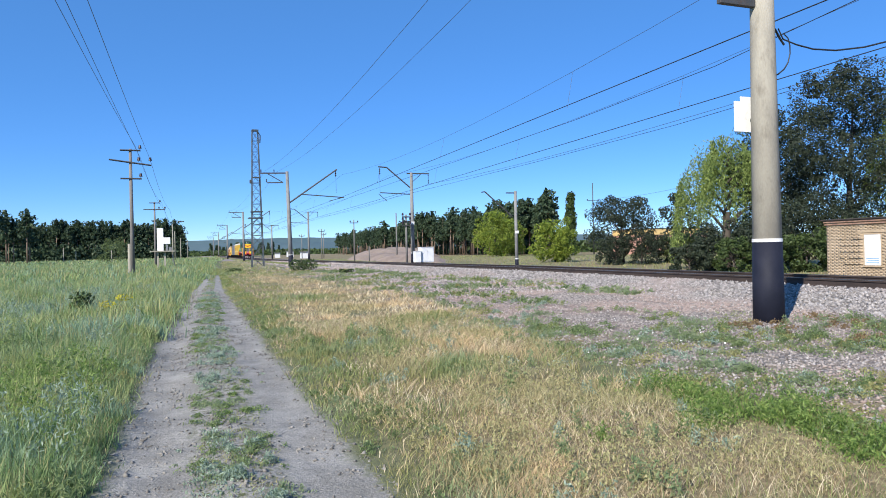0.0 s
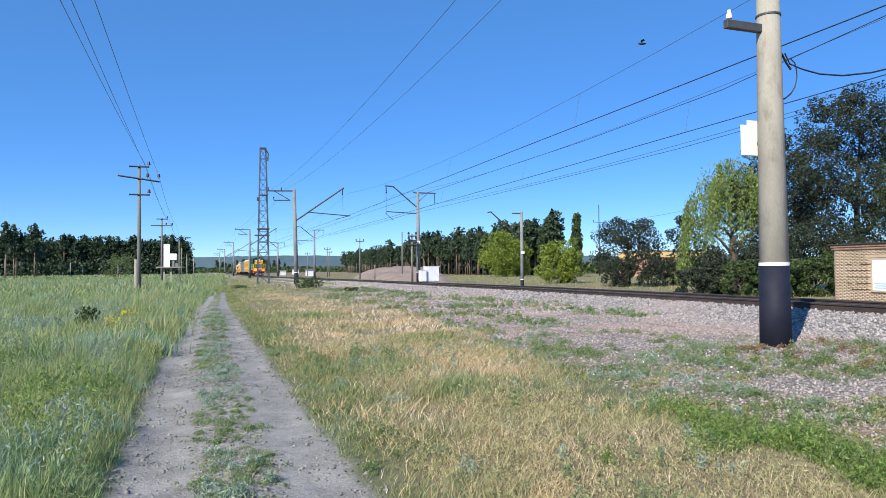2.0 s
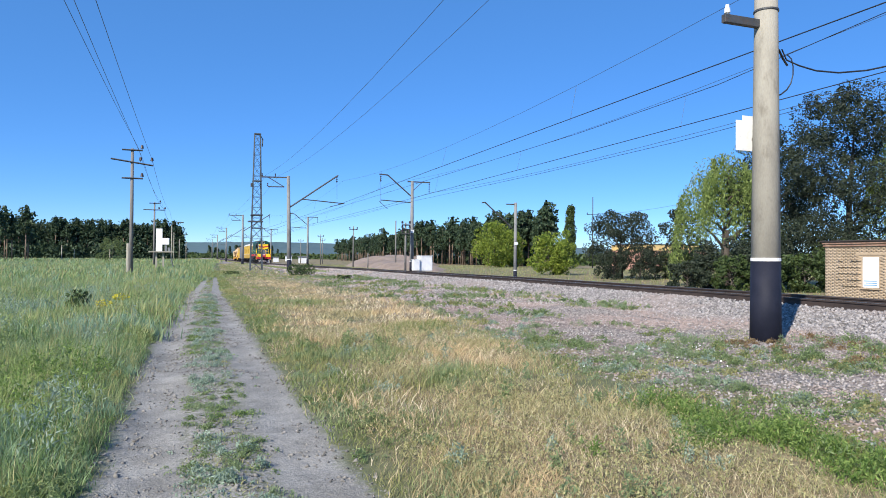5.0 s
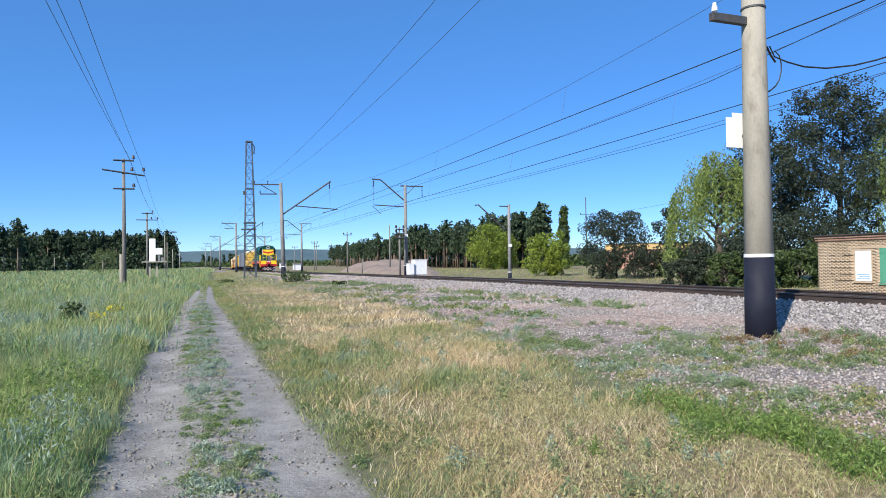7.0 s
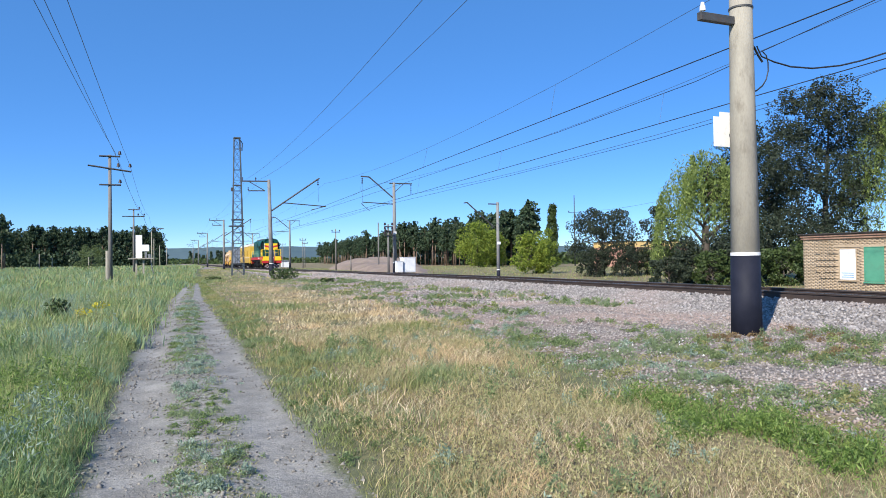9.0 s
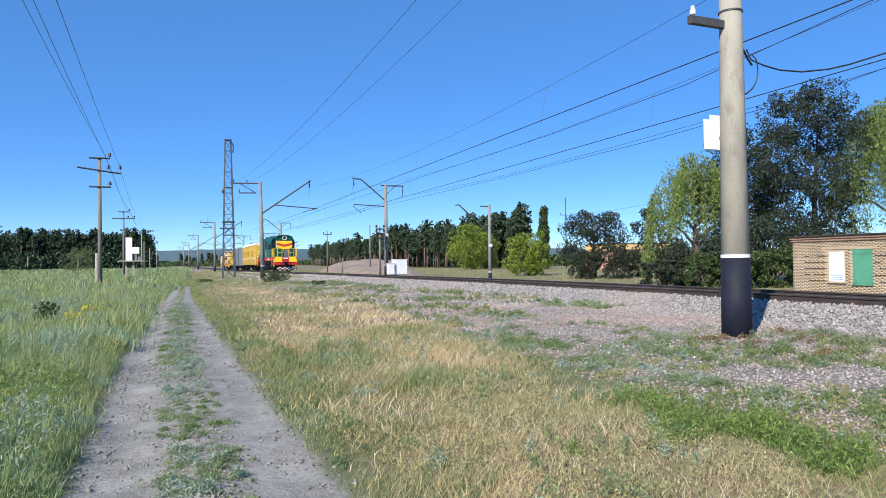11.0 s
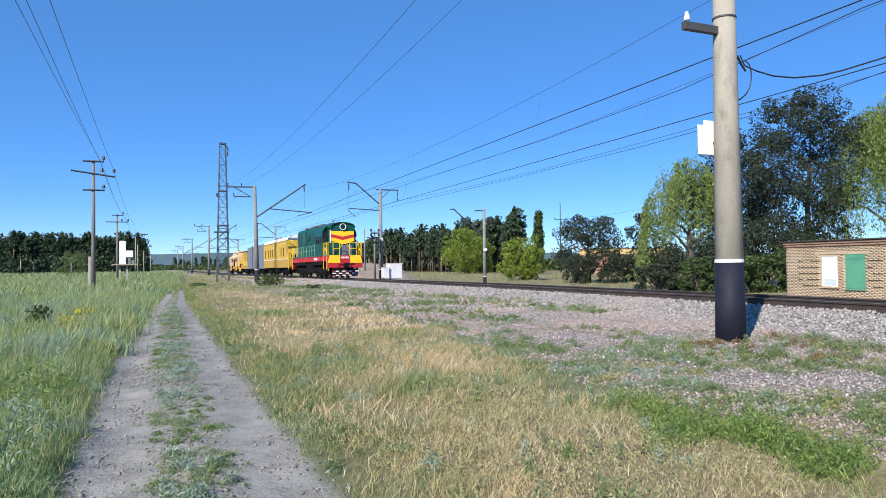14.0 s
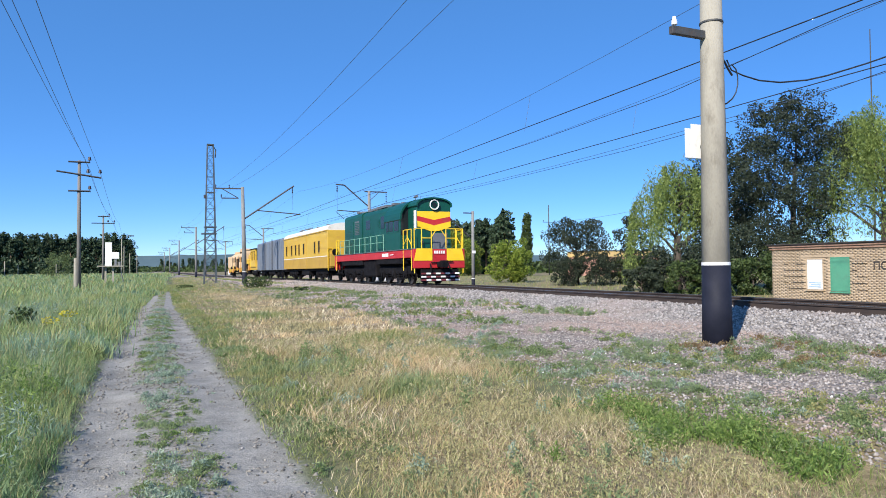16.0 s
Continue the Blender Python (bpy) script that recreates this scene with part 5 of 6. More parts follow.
def wagon_yellow():
    y0, y1 = 18.0, 35.4
    t = thing("service_coach", pose(14.4, 194, RAIL_Z), "yellow service coach with pale rounded roof and ochre skirt", "railway coach")
    part("lower_body", boxes((-1.45, 1.45, y0, y1, 0.98, 1.9), bevel=0.02), WAGON_OCHRE, t)
    part("upper_body", boxes((-1.45, 1.45, y0, y1, 1.905, 3.9), bevel=0.02), WAGON_YELLOW, t)
    for s in (-1, 1):
        part("stripe", boxes((*sorted((s * 1.45, s * 1.462)), y0 + 0.1, y1 - 0.1, 1.88, 1.95)), ROOF_WHITE, t, "pale painted stripe")
        for y, w in ((20.4, 0.55), (21.9, 0.5), (26.0, 0.55), (27.9, 0.55), (29.4, 0.55), (31.2, 0.55), (33.6, 0.6)):
            g = part("window", boxes((*sorted((s * 1.452, s * 1.466)), y, y + w, 2.25, 3.15)), DARK_GLASS, t, "dark window glass")
            x0, x1 = sorted((s * 1.455, s * 1.485))
            part("window_frame", boxes((x0, x1, y - 0.06, y, 2.2, 3.2), (x0, x1, y + w, y + w + 0.06, 2.2, 3.2), (x0, x1, y, y + w, 3.15, 3.2), (x0, x1, y, y + w, 2.2, 2.25)), WAGON_OCHRE, g)
        part("door_seam", boxes((*sorted((s * 1.45, s * 1.475)), 25.3, 25.42, 1.0, 3.85)), WAGON_OCHRE, t)
        part("gutter", boxes((*sorted((s * 1.45, s * 1.49)), y0, y1, 3.84, 3.92)), WAGON_OCHRE, t)
        rail_set(t, [(s * 1.42, y0 - 0.06, 0.8, 2.5), (s * 1.05, y0 - 0.06, 1.0, 2.5)], 0.03, LOCO_YELLOW)
    bm = bmesh.new()
    extrude_profile(bm, [(-1.45, 3.905), (1.45, 3.905)] + arch(1.45, 3.92, 4.5, 14), y0 + 0.05, y1 - 0.05)
    part("roof", bm, ROOF_WHITE, t, "pale dusty rounded roof")
    for y in (22.0, 25.5, 29.0, 32.5):
        part("roof_vent", rods(((-0.35, y, 4.3), (-0.35, y, 4.56), 0.13), ((-0.35, y, 4.56), (-0.35, y, 4.6), 0.18), n=14), GREY_PANEL, t)
    part("roof_rail", boxes((-0.75, -0.68, 26.0, 31.0, 4.5, 4.58)), GREY_PANEL, t)
    part("end_door", boxes((-0.4, 0.4, y0 - 0.03, y0, 1.05, 3.0), bevel=0.01), WAGON_YELLOW, t)
    part("end_gear", boxes((-1.3, -0.8, y0 - 0.16, y0, 1.1, 2.1), (0.7, 1.3, y0 - 0.12, y0, 1.1, 1.7), bevel=0.03), WAGON_OCHRE, t)
    part("brake_wheel", rods(((-0.9, y0 - 0.2, 2.2), (-0.9, y0 - 0.24, 2.2), 0.26), n=18), RUNNING_GEAR, t)
    part("underframe", boxes((-1.2, 1.2, y0, y1, 0.8, 0.98), (-0.15, 0.15, y0 - 1.2, y1 + 0.2, 0.9, 1.1), (-1.25, 1.25, 25.0, 28.0, 0.45, 0.8)), RUNNING_GEAR, t)
    bogie(t, (20.0, 22.4), 0.475)
    bogie(t, (31.0, 33.4), 0.475)
    return t


def wagon_grey():
    y0, y1 = 35.9, 52.5
    t = thing("goods_wagon", pose(14.4, 194, RAIL_Z), "plain blue-grey boxy covered goods wagon", "railway wagon")
    for k, (a, b) in enumerate(((y0, 42.0), (42.15, 46.6), (46.75, y1))):
        part("body", boxes((-1.44, 1.44, a, b, 0.92, 3.92), bevel=0.03), WAGON_GREY, t)
        n = int((b - a) / 0.75)
        for s in (-1, 1):
            for j in range(1, n):
                y = a + (b - a) * j / n
                part("rib", boxes((*sorted((s * 1.44, s * 1.465)), y - 0.03, y + 0.03, 1.0, 3.85)), WAGON_GREY, t)
    bm = bmesh.new()
    extrude_profile(bm, [(-1.44, 3.925), (1.44, 3.925)] + arch(1.44, 3.94, 4.3, 12), y0, y1)
    part("roof", bm, WAGON_GREY, t, "shallow grey roof")
    for y in (42.07, 46.67):
        part("joint_post", rods(((-1.47, y, 0.9), (-1.47, y, 4.25), 0.05), n=6), STEEL_DARK, t)
    part("underframe", boxes((-1.2, 1.2, y0, y1, 0.74, 0.91), (-0.15, 0.15, y0 - 0.5, y1 + 0.9, 0.88, 1.08), (-1.2, 1.2, 42.0, 45.5, 0.45, 0.74)), RUNNING_GEAR, t)
    bogie(t, (37.8, 39.9), 0.475)
    bogie(t, (48.5, 50.6), 0.475)
    return t


def track_machine():
    y0, y1 = 53.4, 84.0
    t = thing("track_machine", pose(14.4, 194, RAIL_Z), "yellow and faded orange railway track maintenance machine", "railway machine")
    part("main_frame", boxes((-1.3, 1.3, y0, y1, 1.0, 1.35), bevel=0.03), WAGON_YELLOW, t)
    # open yellow cabin part
    cab = boxes((-1.42, 1.42, 54.5, 58.5, 1.36, 2.2), (-1.42, 1.42, 54.5, 58.5, 3.35, 3.6), (-1.42, -1.2, 54.5, 54.8, 2.2, 3.35), (1.2, 1.42, 54.5, 54.8, 2.2, 3.35),
                (-1.42, -1.2, 58.2, 58.5, 2.2, 3.35), (1.2, 1.42, 58.2, 58.5, 2.2, 3.35), (-1.42, -1.25, 56.3, 56.6, 2.2, 3.35), bevel=0.03)
    part("cabin", cab, WAGON_YELLOW, t)
    part("cabin_glass", boxes((-1.3, 1.3, 54.75, 58.25, 2.2, 3.35)), DARK_GLASS, t, "dark window glass")
    part("cabin_roof", boxes((-1.5, 1.5, 54.3, 58.7, 3.6, 3.7), bevel=0.03), RUNNING_GEAR, t)
    part("engine_deck", boxes((-1.2, 1.2, 59.2, 65.0, 1.36, 2.5), (-0.9, 0.9, 60.0, 64.0, 2.5, 3.1), bevel=0.06), WAGON_YELLOW, t)
    part("work_units", boxes((-1.35, -0.9, 60.0, 62.0, 0.5, 1.3), (-1.35, -0.9, 63.0, 65.0, 0.45, 1.5), (-1.3, -0.9, 68.0, 70.0, 0.5, 1.6), bevel=0.05), RUNNING_GEAR, t)
    bm = bmesh.new()
    hull(bm, 1.42, 2.0, 2.9, 3.6, 65.8, 79.0, 12)
    part("machine_house", bm, MACHINE_CREAM, t, "faded cream-orange rounded housing")
    part("machine_side", boxes((-1.42, 1.42, 66.0, 70.0, 1.36, 2.0), (-1.42, 1.42, 73.0, 79.0, 1.36, 2.0), bevel=0.03), MACHINE_CREAM, t)
    for y in (67.0, 69.2, 74.0, 76.4):
        part("window", boxes((-1.432, -1.418, y, y + 1.0, 2.2, 2.85)), DARK_GLASS, t, "dark window glass")
    part("roof_gear", boxes((-0.8, 0.8, 68.0, 73.0, 3.5, 3.85), (-0.5, 0.5, 74.0, 76.0, 3.5, 4.0), bevel=0.05), RUNNING_GEAR, t)
    part("rear_cabin", boxes((-1.4, 1.4, 79.3, 83.6, 1.36, 3.2), bevel=0.08), MACHINE_CREAM, t)
    # hoses, racks and small gear hung about the machine
    gear = surface("worn_orange_paint", (0.5, 0.22, 0.04), (0.62, 0.3, 0.07), 1.5, 0.55, dirt=(0.2, 0.12, 0.07))
    mg = random.Random(5)
    for k in range(16):
        y = 59.4 + k * 1.45
        z = mg.uniform(0.55, 1.2)
        part("gear_box", boxes((-1.5, -1.28, y, y + mg.uniform(0.4, 1.1), z, z + mg.uniform(0.3, 0.7)), bevel=0.03), (gear, RUNNING_GEAR, WAGON_YELLOW)[k % 3], t)
    for k in range(7):
        y = 66.4 + k * 1.8
        part("support_post", boxes((-1.46, -1.36, y, y + 0.12, 1.0, 3.0)), gear if k % 2 else RUNNING_GEAR, t)
    for y0, y1, z in ((66.0, 69.5, 3.55), (70.5, 72.0, 3.9), (76.5, 78.5, 3.62)):
        part("roof_box", boxes((-1.0, 0.4, y0, y1, z - 0.2, z + mg.uniform(0.15, 0.35)), bevel=0.04), MACHINE_CREAM, t)
    for y, h in ((59.6, 3.9), (64.6, 3.5), (71.4, 4.3)):
        part("exhaust", rods(((-0.5, y, 2.4), (-0.5, y, h), 0.09), n=8), RUNNING_GEAR, t)
    # flat dark sheet stands in for the shade inside an opening
    part("dark_opening", boxes((-1.432, -1.41, 70.2, 72.8, 1.4, 2.7)), RUNNING_GEAR, t)
    rail_set(t, [(-1.35, y, 1.36, 2.4) for y in (59.0, 60.5, 62.0, 63.5, 65.0)], 0.03, LOCO_YELLOW)
    part("underframe", boxes((-0.9, 0.9, y0 - 0.7, y1, 0.75, 1.0)), RUNNING_GEAR, t)
    bogie(t, (55.5, 57.5), 0.475)
    bogie(t, (67.0, 69.0), 0.475)
    bogie(t, (79.8, 81.8), 0.475)
    return t


TRAIN = [locomotive(), wagon_yellow(), wagon_grey(), track_machine()]


def train_y(s):
    """Place of the train's front along the line; it gains a little speed."""
    return 194.0 - 9.1 * s - 0.06 * s * s



# ---- ground cover ----
MEADOW = leafy("meadow_grass", (0.12, 0.21, 0.06), (0.36, 0.48, 0.21), (0.3, 0.43, 0.32), 0.45, 0.4, second=(0.44, 0.5, 0.19))
SAGE = leafy("silver_wormwood_leaves", (0.19, 0.27, 0.19), (0.42, 0.51, 0.4), None, 1, 0.35)
RUSTY_WEED = leafy("reddish_weed_leaves", (0.2, 0.13, 0.07), (0.34, 0.26, 0.14), None, 1, 0.35)
MEADOW_DRY = leafy("pale_seed_grass", (0.3, 0.3, 0.13), (0.5, 0.46, 0.24), None, 1, 0.3)
STRAW = leafy("dry_straw_grass", (0.24, 0.175, 0.095), (0.86, 0.75, 0.53), (0.66, 0.49, 0.28), 0.7, 0.22, second=(0.44, 0.4, 0.2))
GREEN_SHORT = leafy("short_green_grass", (0.15, 0.2, 0.06), (0.38, 0.42, 0.16), (0.3, 0.37, 0.21), 0.8, 0.4, second=(0.46, 0.42, 0.18))
WEED = leafy("weed_leaves", (0.11, 0.17, 0.065), (0.36, 0.45, 0.2), (0.3, 0.37, 0.21), 0.6, 0.5)
LUSH = leafy("lush_weed_leaves", (0.11, 0.2, 0.045), (0.36, 0.47, 0.14), None, 1, 0.5)
FLOWER = leafy("yellow_flowers", (0.5, 0.44, 0.04), (0.68, 0.6, 0.08), None, 1, 0.2)
WHITE_FLOWER = leafy("white_flowers", (0.7, 0.7, 0.66), (0.85, 0.85, 0.8), None, 1, 0.2)


def stone_material(name, stops):
    n = Nodes(name)
    g = n.put("ShaderNodeNewGeometry")
    f = g.outputs["Random Per Island"]
    col = n.mix(f, stops[0], stops[1])
    col = n.mix(n.math("MULTIPLY", n.step(n.noise(0.35, 3, 0.6, g.outputs["Position"]), 0.45, 0.6), 0.55), col, stops[2])
    col = n.mix(n.step(n.math("FRACT", n.math("MULTIPLY", f, 37.0)), 0.86, 0.9), col, stops[3])
    n.bump(n.noise(60, 3, 0.6, g.outputs["Position"]), 0.3, 0.01)
    return n.finish(col, 0.9)


BALLAST = stone_material("ballast_stone", ((0.15, 0.135, 0.127), (0.39, 0.35, 0.325), (0.4, 0.295, 0.255), (0.43, 0.395, 0.37)))
GREY_BALLAST = stone_material("fresh_grey_ballast", ((0.15, 0.14, 0.135), (0.37, 0.345, 0.33), (0.34, 0.28, 0.255), (0.42, 0.39, 0.375)))
CLOD = stone_material("dry_earth_clod", ((0.13, 0.122, 0.11), (0.3, 0.285, 0.26), (0.22, 0.205, 0.18), (0.32, 0.3, 0.28)))
PEBBLE = stone_material("path_pebble", ((0.09, 0.085, 0.078), (0.24, 0.225, 0.205), (0.18, 0.165, 0.145), (0.3, 0.285, 0.26)))


def heights(xs, ys):
    return np.array([ground_z(a, b) for a, b in zip(xs, ys)])


def centre_of(ys):
    return PATH_OFF + path_drift(ys)


def patchy(xs, ys, scale, seed):
    return np.array([noise.noise((a * scale, b * scale, seed)) for a, b in zip(xs, ys)])


def grass_patch(label, mat, xs, ys, h, w, lean=0.35, name="grass"):
    """Bent tapering blades, three triangles each."""
    k = len(xs)
    base = np.stack([xs, ys, heights(xs, ys) - 0.02], 1)
    ang = rng.uniform(0, 2 * np.pi, k)
    side = np.stack([np.cos(ang), np.sin(ang), np.zeros(k)], 1) * (w * 0.5)[:, None]
    la = rng.uniform(0, 2 * np.pi, k)
    bend = np.stack([np.cos(la), np.sin(la), np.zeros(k)], 1) * (h * lean * rng.uniform(0.2, 1.2, k))[:, None]
    bend[:, 0] += 0.08 * h
    up = np.zeros((k, 3))
    up[:, 2] = h
    mid = base + up * 0.55 + bend * 0.35
    tip = base + up + bend
    v = np.stack([base - side, base + side, mid - side * 0.75, mid + side * 0.75, tip], 1).reshape(-1, 3)
    f = (np.arange(k)[:, None] * 5 + np.array([0, 1, 3, 0, 3, 2, 2, 3, 4])).ravel()
    me = raw_mesh(name, v, f, 3, mat)
    return tagged(new(name, me), label, "grass", kind="stuff")


def tufted(xs, ys, per, spread):
    """Draws the spots together into tufts of about per blades."""
    k = len(xs)
    lead = (np.arange(k) // per) * per
    s = spread * (1 + ys / 20.0)
    return xs[lead] + rng.normal(size=k) * s, ys[lead] + rng.normal(size=k) * s


def scatter(k, x0, x1, y0, y1, skew=1.0):
    """Random spots, denser near y0 when skew is above one."""
    return rng.uniform(x0, x1, k), y0 + (y1 - y0) * rng.uniform(0, 1, k) ** skew


def around(xs, ys, *spots):
    """1 at the middle of the nearest spot (x, y, half width, half length), falling to 0 outside."""
    out = np.zeros(len(xs))
    for cx, cy, rx, ry in spots:
        out = np.maximum(out, np.exp(-((xs - cx) / rx) ** 2 - ((ys - cy) / ry) ** 2))
    return out


STRAW_SPOTS = ((4.6, 18.5, 1.5, 5.5), (3.2, 16.5, 1.0, 4.0), (4.4, 11.8, 0.9, 2.4), (2.9, 9.6, 0.6, 1.2), (3.4, 6.9, 0.8, 1.5), (3.3, 5.0, 0.9, 1.3), (2.5, 4.3, 0.7, 0.9), (3.9, 3.9, 0.5, 0.6), (2.0, 5.3, 0.4, 0.6), (1.8, 6.4, 0.35, 0.8), (2.9, 13.2, 0.7, 1.6), (5.4, 27.0, 1.6, 6.0), (4.6, 40.0, 1.0, 6.0))
OLIVE_SPOTS = ((2.5, 10.9, 0.9, 0.9), (3.2, 8.3, 0.5, 0.8), (4.6, 14.3, 0.9, 0.7), (3.9, 23.5, 1.6, 1.2))
LUSH_SPOTS = ((4.72, 5.3, 0.42, 0.7), (4.9, 4.4, 0.42, 0.7), (4.75, 3.7, 0.45, 0.4), (4.25, 4.7, 0.3, 0.4))
BARE_SPOTS = ((5.45, 6.4, 0.28, 0.7), (5.4, 5.2, 0.2, 0.5), (5.5, 4.3, 0.25, 0.6), (6.0, 9.2, 0.7, 0.6), (7.6, 11.5, 1.4, 1.8), (9.5, 14.5, 1.3, 6.0), (7.2, 15.5, 0.6, 1.4))


def build_grass():
    # meadow on the open side of the path
    for k, x0, y0, y1, h0, h1, w, skew in ((72000, -11, 3.4, 14, 0.06, 0.36, 0.0075, 1.25), (72000, -26, 14, 45, 0.12, 0.46, 0.02, 1.3), (56000, -95, 45, 150, 0.2, 0.5, 0.065, 1.2), (14000, -140, 150, 330, 0.3, 0.6, 0.25, 1.0)):
        xs, ys = scatter(k, 0, 1, y0, y1, skew)
        edge = centre_of(ys) - 0.98 * path_width(ys) + 0.2 * patchy(ys * 0, ys, 0.9, 4.0) - 0.22 * patchy(ys * 0, ys, 2.6, 1.0)
        depth = xs ** 1.35
        xs = edge - depth * (edge - x0 * np.minimum(1.0, (ys + 3) / y1))
        half = k * 2 // 3
        xs[:half], ys[:half] = tufted(xs[:half], ys[:half], 12, 0.06)
        xs = np.minimum(xs, edge + rng.uniform(-0.1, 0.12, k))
        p = patchy(xs, ys, 0.35, 1.0) + 0.7 * patchy(xs, ys, 1.3, 3.0)
        h = (h0 + (h1 - h0) * rng.uniform(0, 1, k) ** 1.5) * (1 + 0.6 * p) * np.minimum(1.0, 0.45 + (edge - xs) * 1.1)
        dryer = rng.uniform(0, 1, k) < 0.1 + 0.35 * np.clip(p, 0, 1)
        ww = w * rng.uniform(0.6, 1.5, k)
        grass_patch("tall green and bluish meadow grass beside the path", MEADOW, xs[~dryer], ys[~dryer], h[~dryer], ww[~dryer], 0.75)
        grass_patch("pale seeding grass stalks among the meadow", MEADOW_DRY, xs[dryer], ys[dryer], h[dryer] * 1.25, ww[dryer] * 0.75, 0.35)
    # round and behind the standing place, thinner
    for mat, lab, x0, x1, k in ((MEADOW, "green meadow grass behind the standing place", -9.0, -0.7, 15000), (STRAW, "dry grass behind the standing place", 1.7, 6.0, 9000), (GREEN_SHORT, "short green grass behind the standing place", 1.5, 8.5, 6000)):
        xs, ys = scatter(k // 2, x0, x1, -9.0, 2.5)
        k = len(xs)
        grass_patch(lab, mat, xs, ys, rng.uniform(0.1, 0.4 if x0 < 0 else 0.2, k), rng.uniform(0.008, 0.018, k), 0.8)
    # strip between the wheel ruts and the fringe of the path
    xs, ys = scatter(15000, -0.32, 0.34, 3.0, 58, 1.6)
    ok = patchy(xs, ys, 1.5, 9.0) + 0.5 * patchy(xs, ys, 4.1, 2.0) - 0.04 > 0.0
    xs, ys = xs[ok] * path_width(ys[ok]) + centre_of(ys[ok]), ys[ok]
    grass_patch("short grey-green grass between the wheel ruts", GREEN_SHORT, xs, ys, rng.uniform(0.015, 0.06, len(xs)), 0.007 + 0.0006 * ys, 1.1)
    for s0, s1, dens in ((0.86, 1.9, 20000), (-1.1, -0.85, 6000)):
        xs, ys = scatter(dens, s0, s1, 3.0, 60, 1.6)
        ok = patchy(xs, ys, 1.6, 5.0) + (np.abs(xs) - 1.05) * 0.9 > -0.02
        xs, ys = xs[ok] * path_width(ys[ok]) + centre_of(ys[ok]), ys[ok]
        grass_patch("short grass along the edge of the path", GREEN_SHORT, xs, ys, rng.uniform(0.02, 0.11, len(xs)), 0.007 + 0.0006 * ys, 1.0)
    # the crest where the path is lost in grass
    xs, ys = scatter(5000, -0.6, 2.8, 55, 74)
    grass_patch("short green grass at the end of the path", GREEN_SHORT, xs + path_drift(ys) * 0.9, ys, rng.uniform(0.06, 0.25, len(xs)), rng.uniform(0.03, 0.06, len(xs)), 0.8)
    # dry strip between path and gravel
    for k, y0, y1, w, skew in ((104000, 2.8, 15, 0.0085, 1.25), (62000, 15, 50, 0.021, 1.4), (22000, 50, 140, 0.07, 1.2)):
        xs, ys = scatter(k, 0, 1, y0, y1, skew)
        c = centre_of(ys) + (0.98 + 0.16 * patchy(ys * 0, ys, 1.8, 8.0)) * path_width(ys)
        far = np.interp(ys, [0, 8, 14, 30, 140], [5.0, 5.2, 6.0, 7.9, 9.0])
        xs = c + xs * (far - c)
        rel = (xs - c) / (far - c)
        half = k // 2
        xs[:half], ys[:half] = tufted(xs[:half], ys[:half], 9, 0.04)
        p = patchy(xs, ys, 0.6, 2.0) + 0.6 * patchy(xs, ys, 1.7, 7.0)
        straw, olive, lush = around(xs, ys, *STRAW_SPOTS), around(xs, ys, *OLIVE_SPOTS), around(xs, ys, *LUSH_SPOTS)
        dry = 1.65 * straw - 1.2 * olive - 0.4 * lush + 0.55 * p - 0.34 > rng.uniform(-0.5, 0.5, k)
        thick = np.where(dry, 0.72, 0.62 + 0.4 * olive - 0.35 * np.clip(rel - 0.7, 0, 0.3) / 0.3) + 0.6 * p
        keep = rng.uniform(0, 1, k) < thick
        hh = (0.025 + 0.13 * rng.uniform(0, 1, k) ** 1.8) * (1 + 0.5 * p + 0.7 * olive) * np.where(rel < 0.1, 0.55, 1.0)
        ww = w * rng.uniform(0.6, 1.5, k) * np.clip(ys / 7.5, 0.55, 1.0)
        a, b = dry & keep, ~dry & keep
        grass_patch("dry straw-coloured grass beside the gravel", STRAW, xs[a], ys[a], hh[a], ww[a], 1.2)
        grass_patch("short green grass beside the gravel", GREEN_SHORT, xs[b], ys[b], hh[b], ww[b], 0.8)
    # rough grass beyond the railway
    xs, ys = scatter(28000, 24.5, 78, 16, 170, 1.1)
    half = len(xs) * 4 // 5
    grass_patch("rough pale green grass beyond the railway", GREEN_SHORT, xs[:half], ys[:half], rng.uniform(0.08, 0.3, half), rng.uniform(0.03, 0.08, half), 0.9)
    grass_patch("rough pale dry grass beyond the railway", MEADOW_DRY, xs[half:], ys[half:], rng.uniform(0.08, 0.28, len(xs) - half), rng.uniform(0.03, 0.07, len(xs) - half), 0.9)
    xs, ys = scatter(9000, 9.5, 11.5, 60, 260, 1.2)
    grass_patch("thin grass on the far ballast edge", GREEN_SHORT, xs, ys, rng.uniform(0.1, 0.3, len(xs)), rng.uniform(0.05, 0.12, len(xs)))


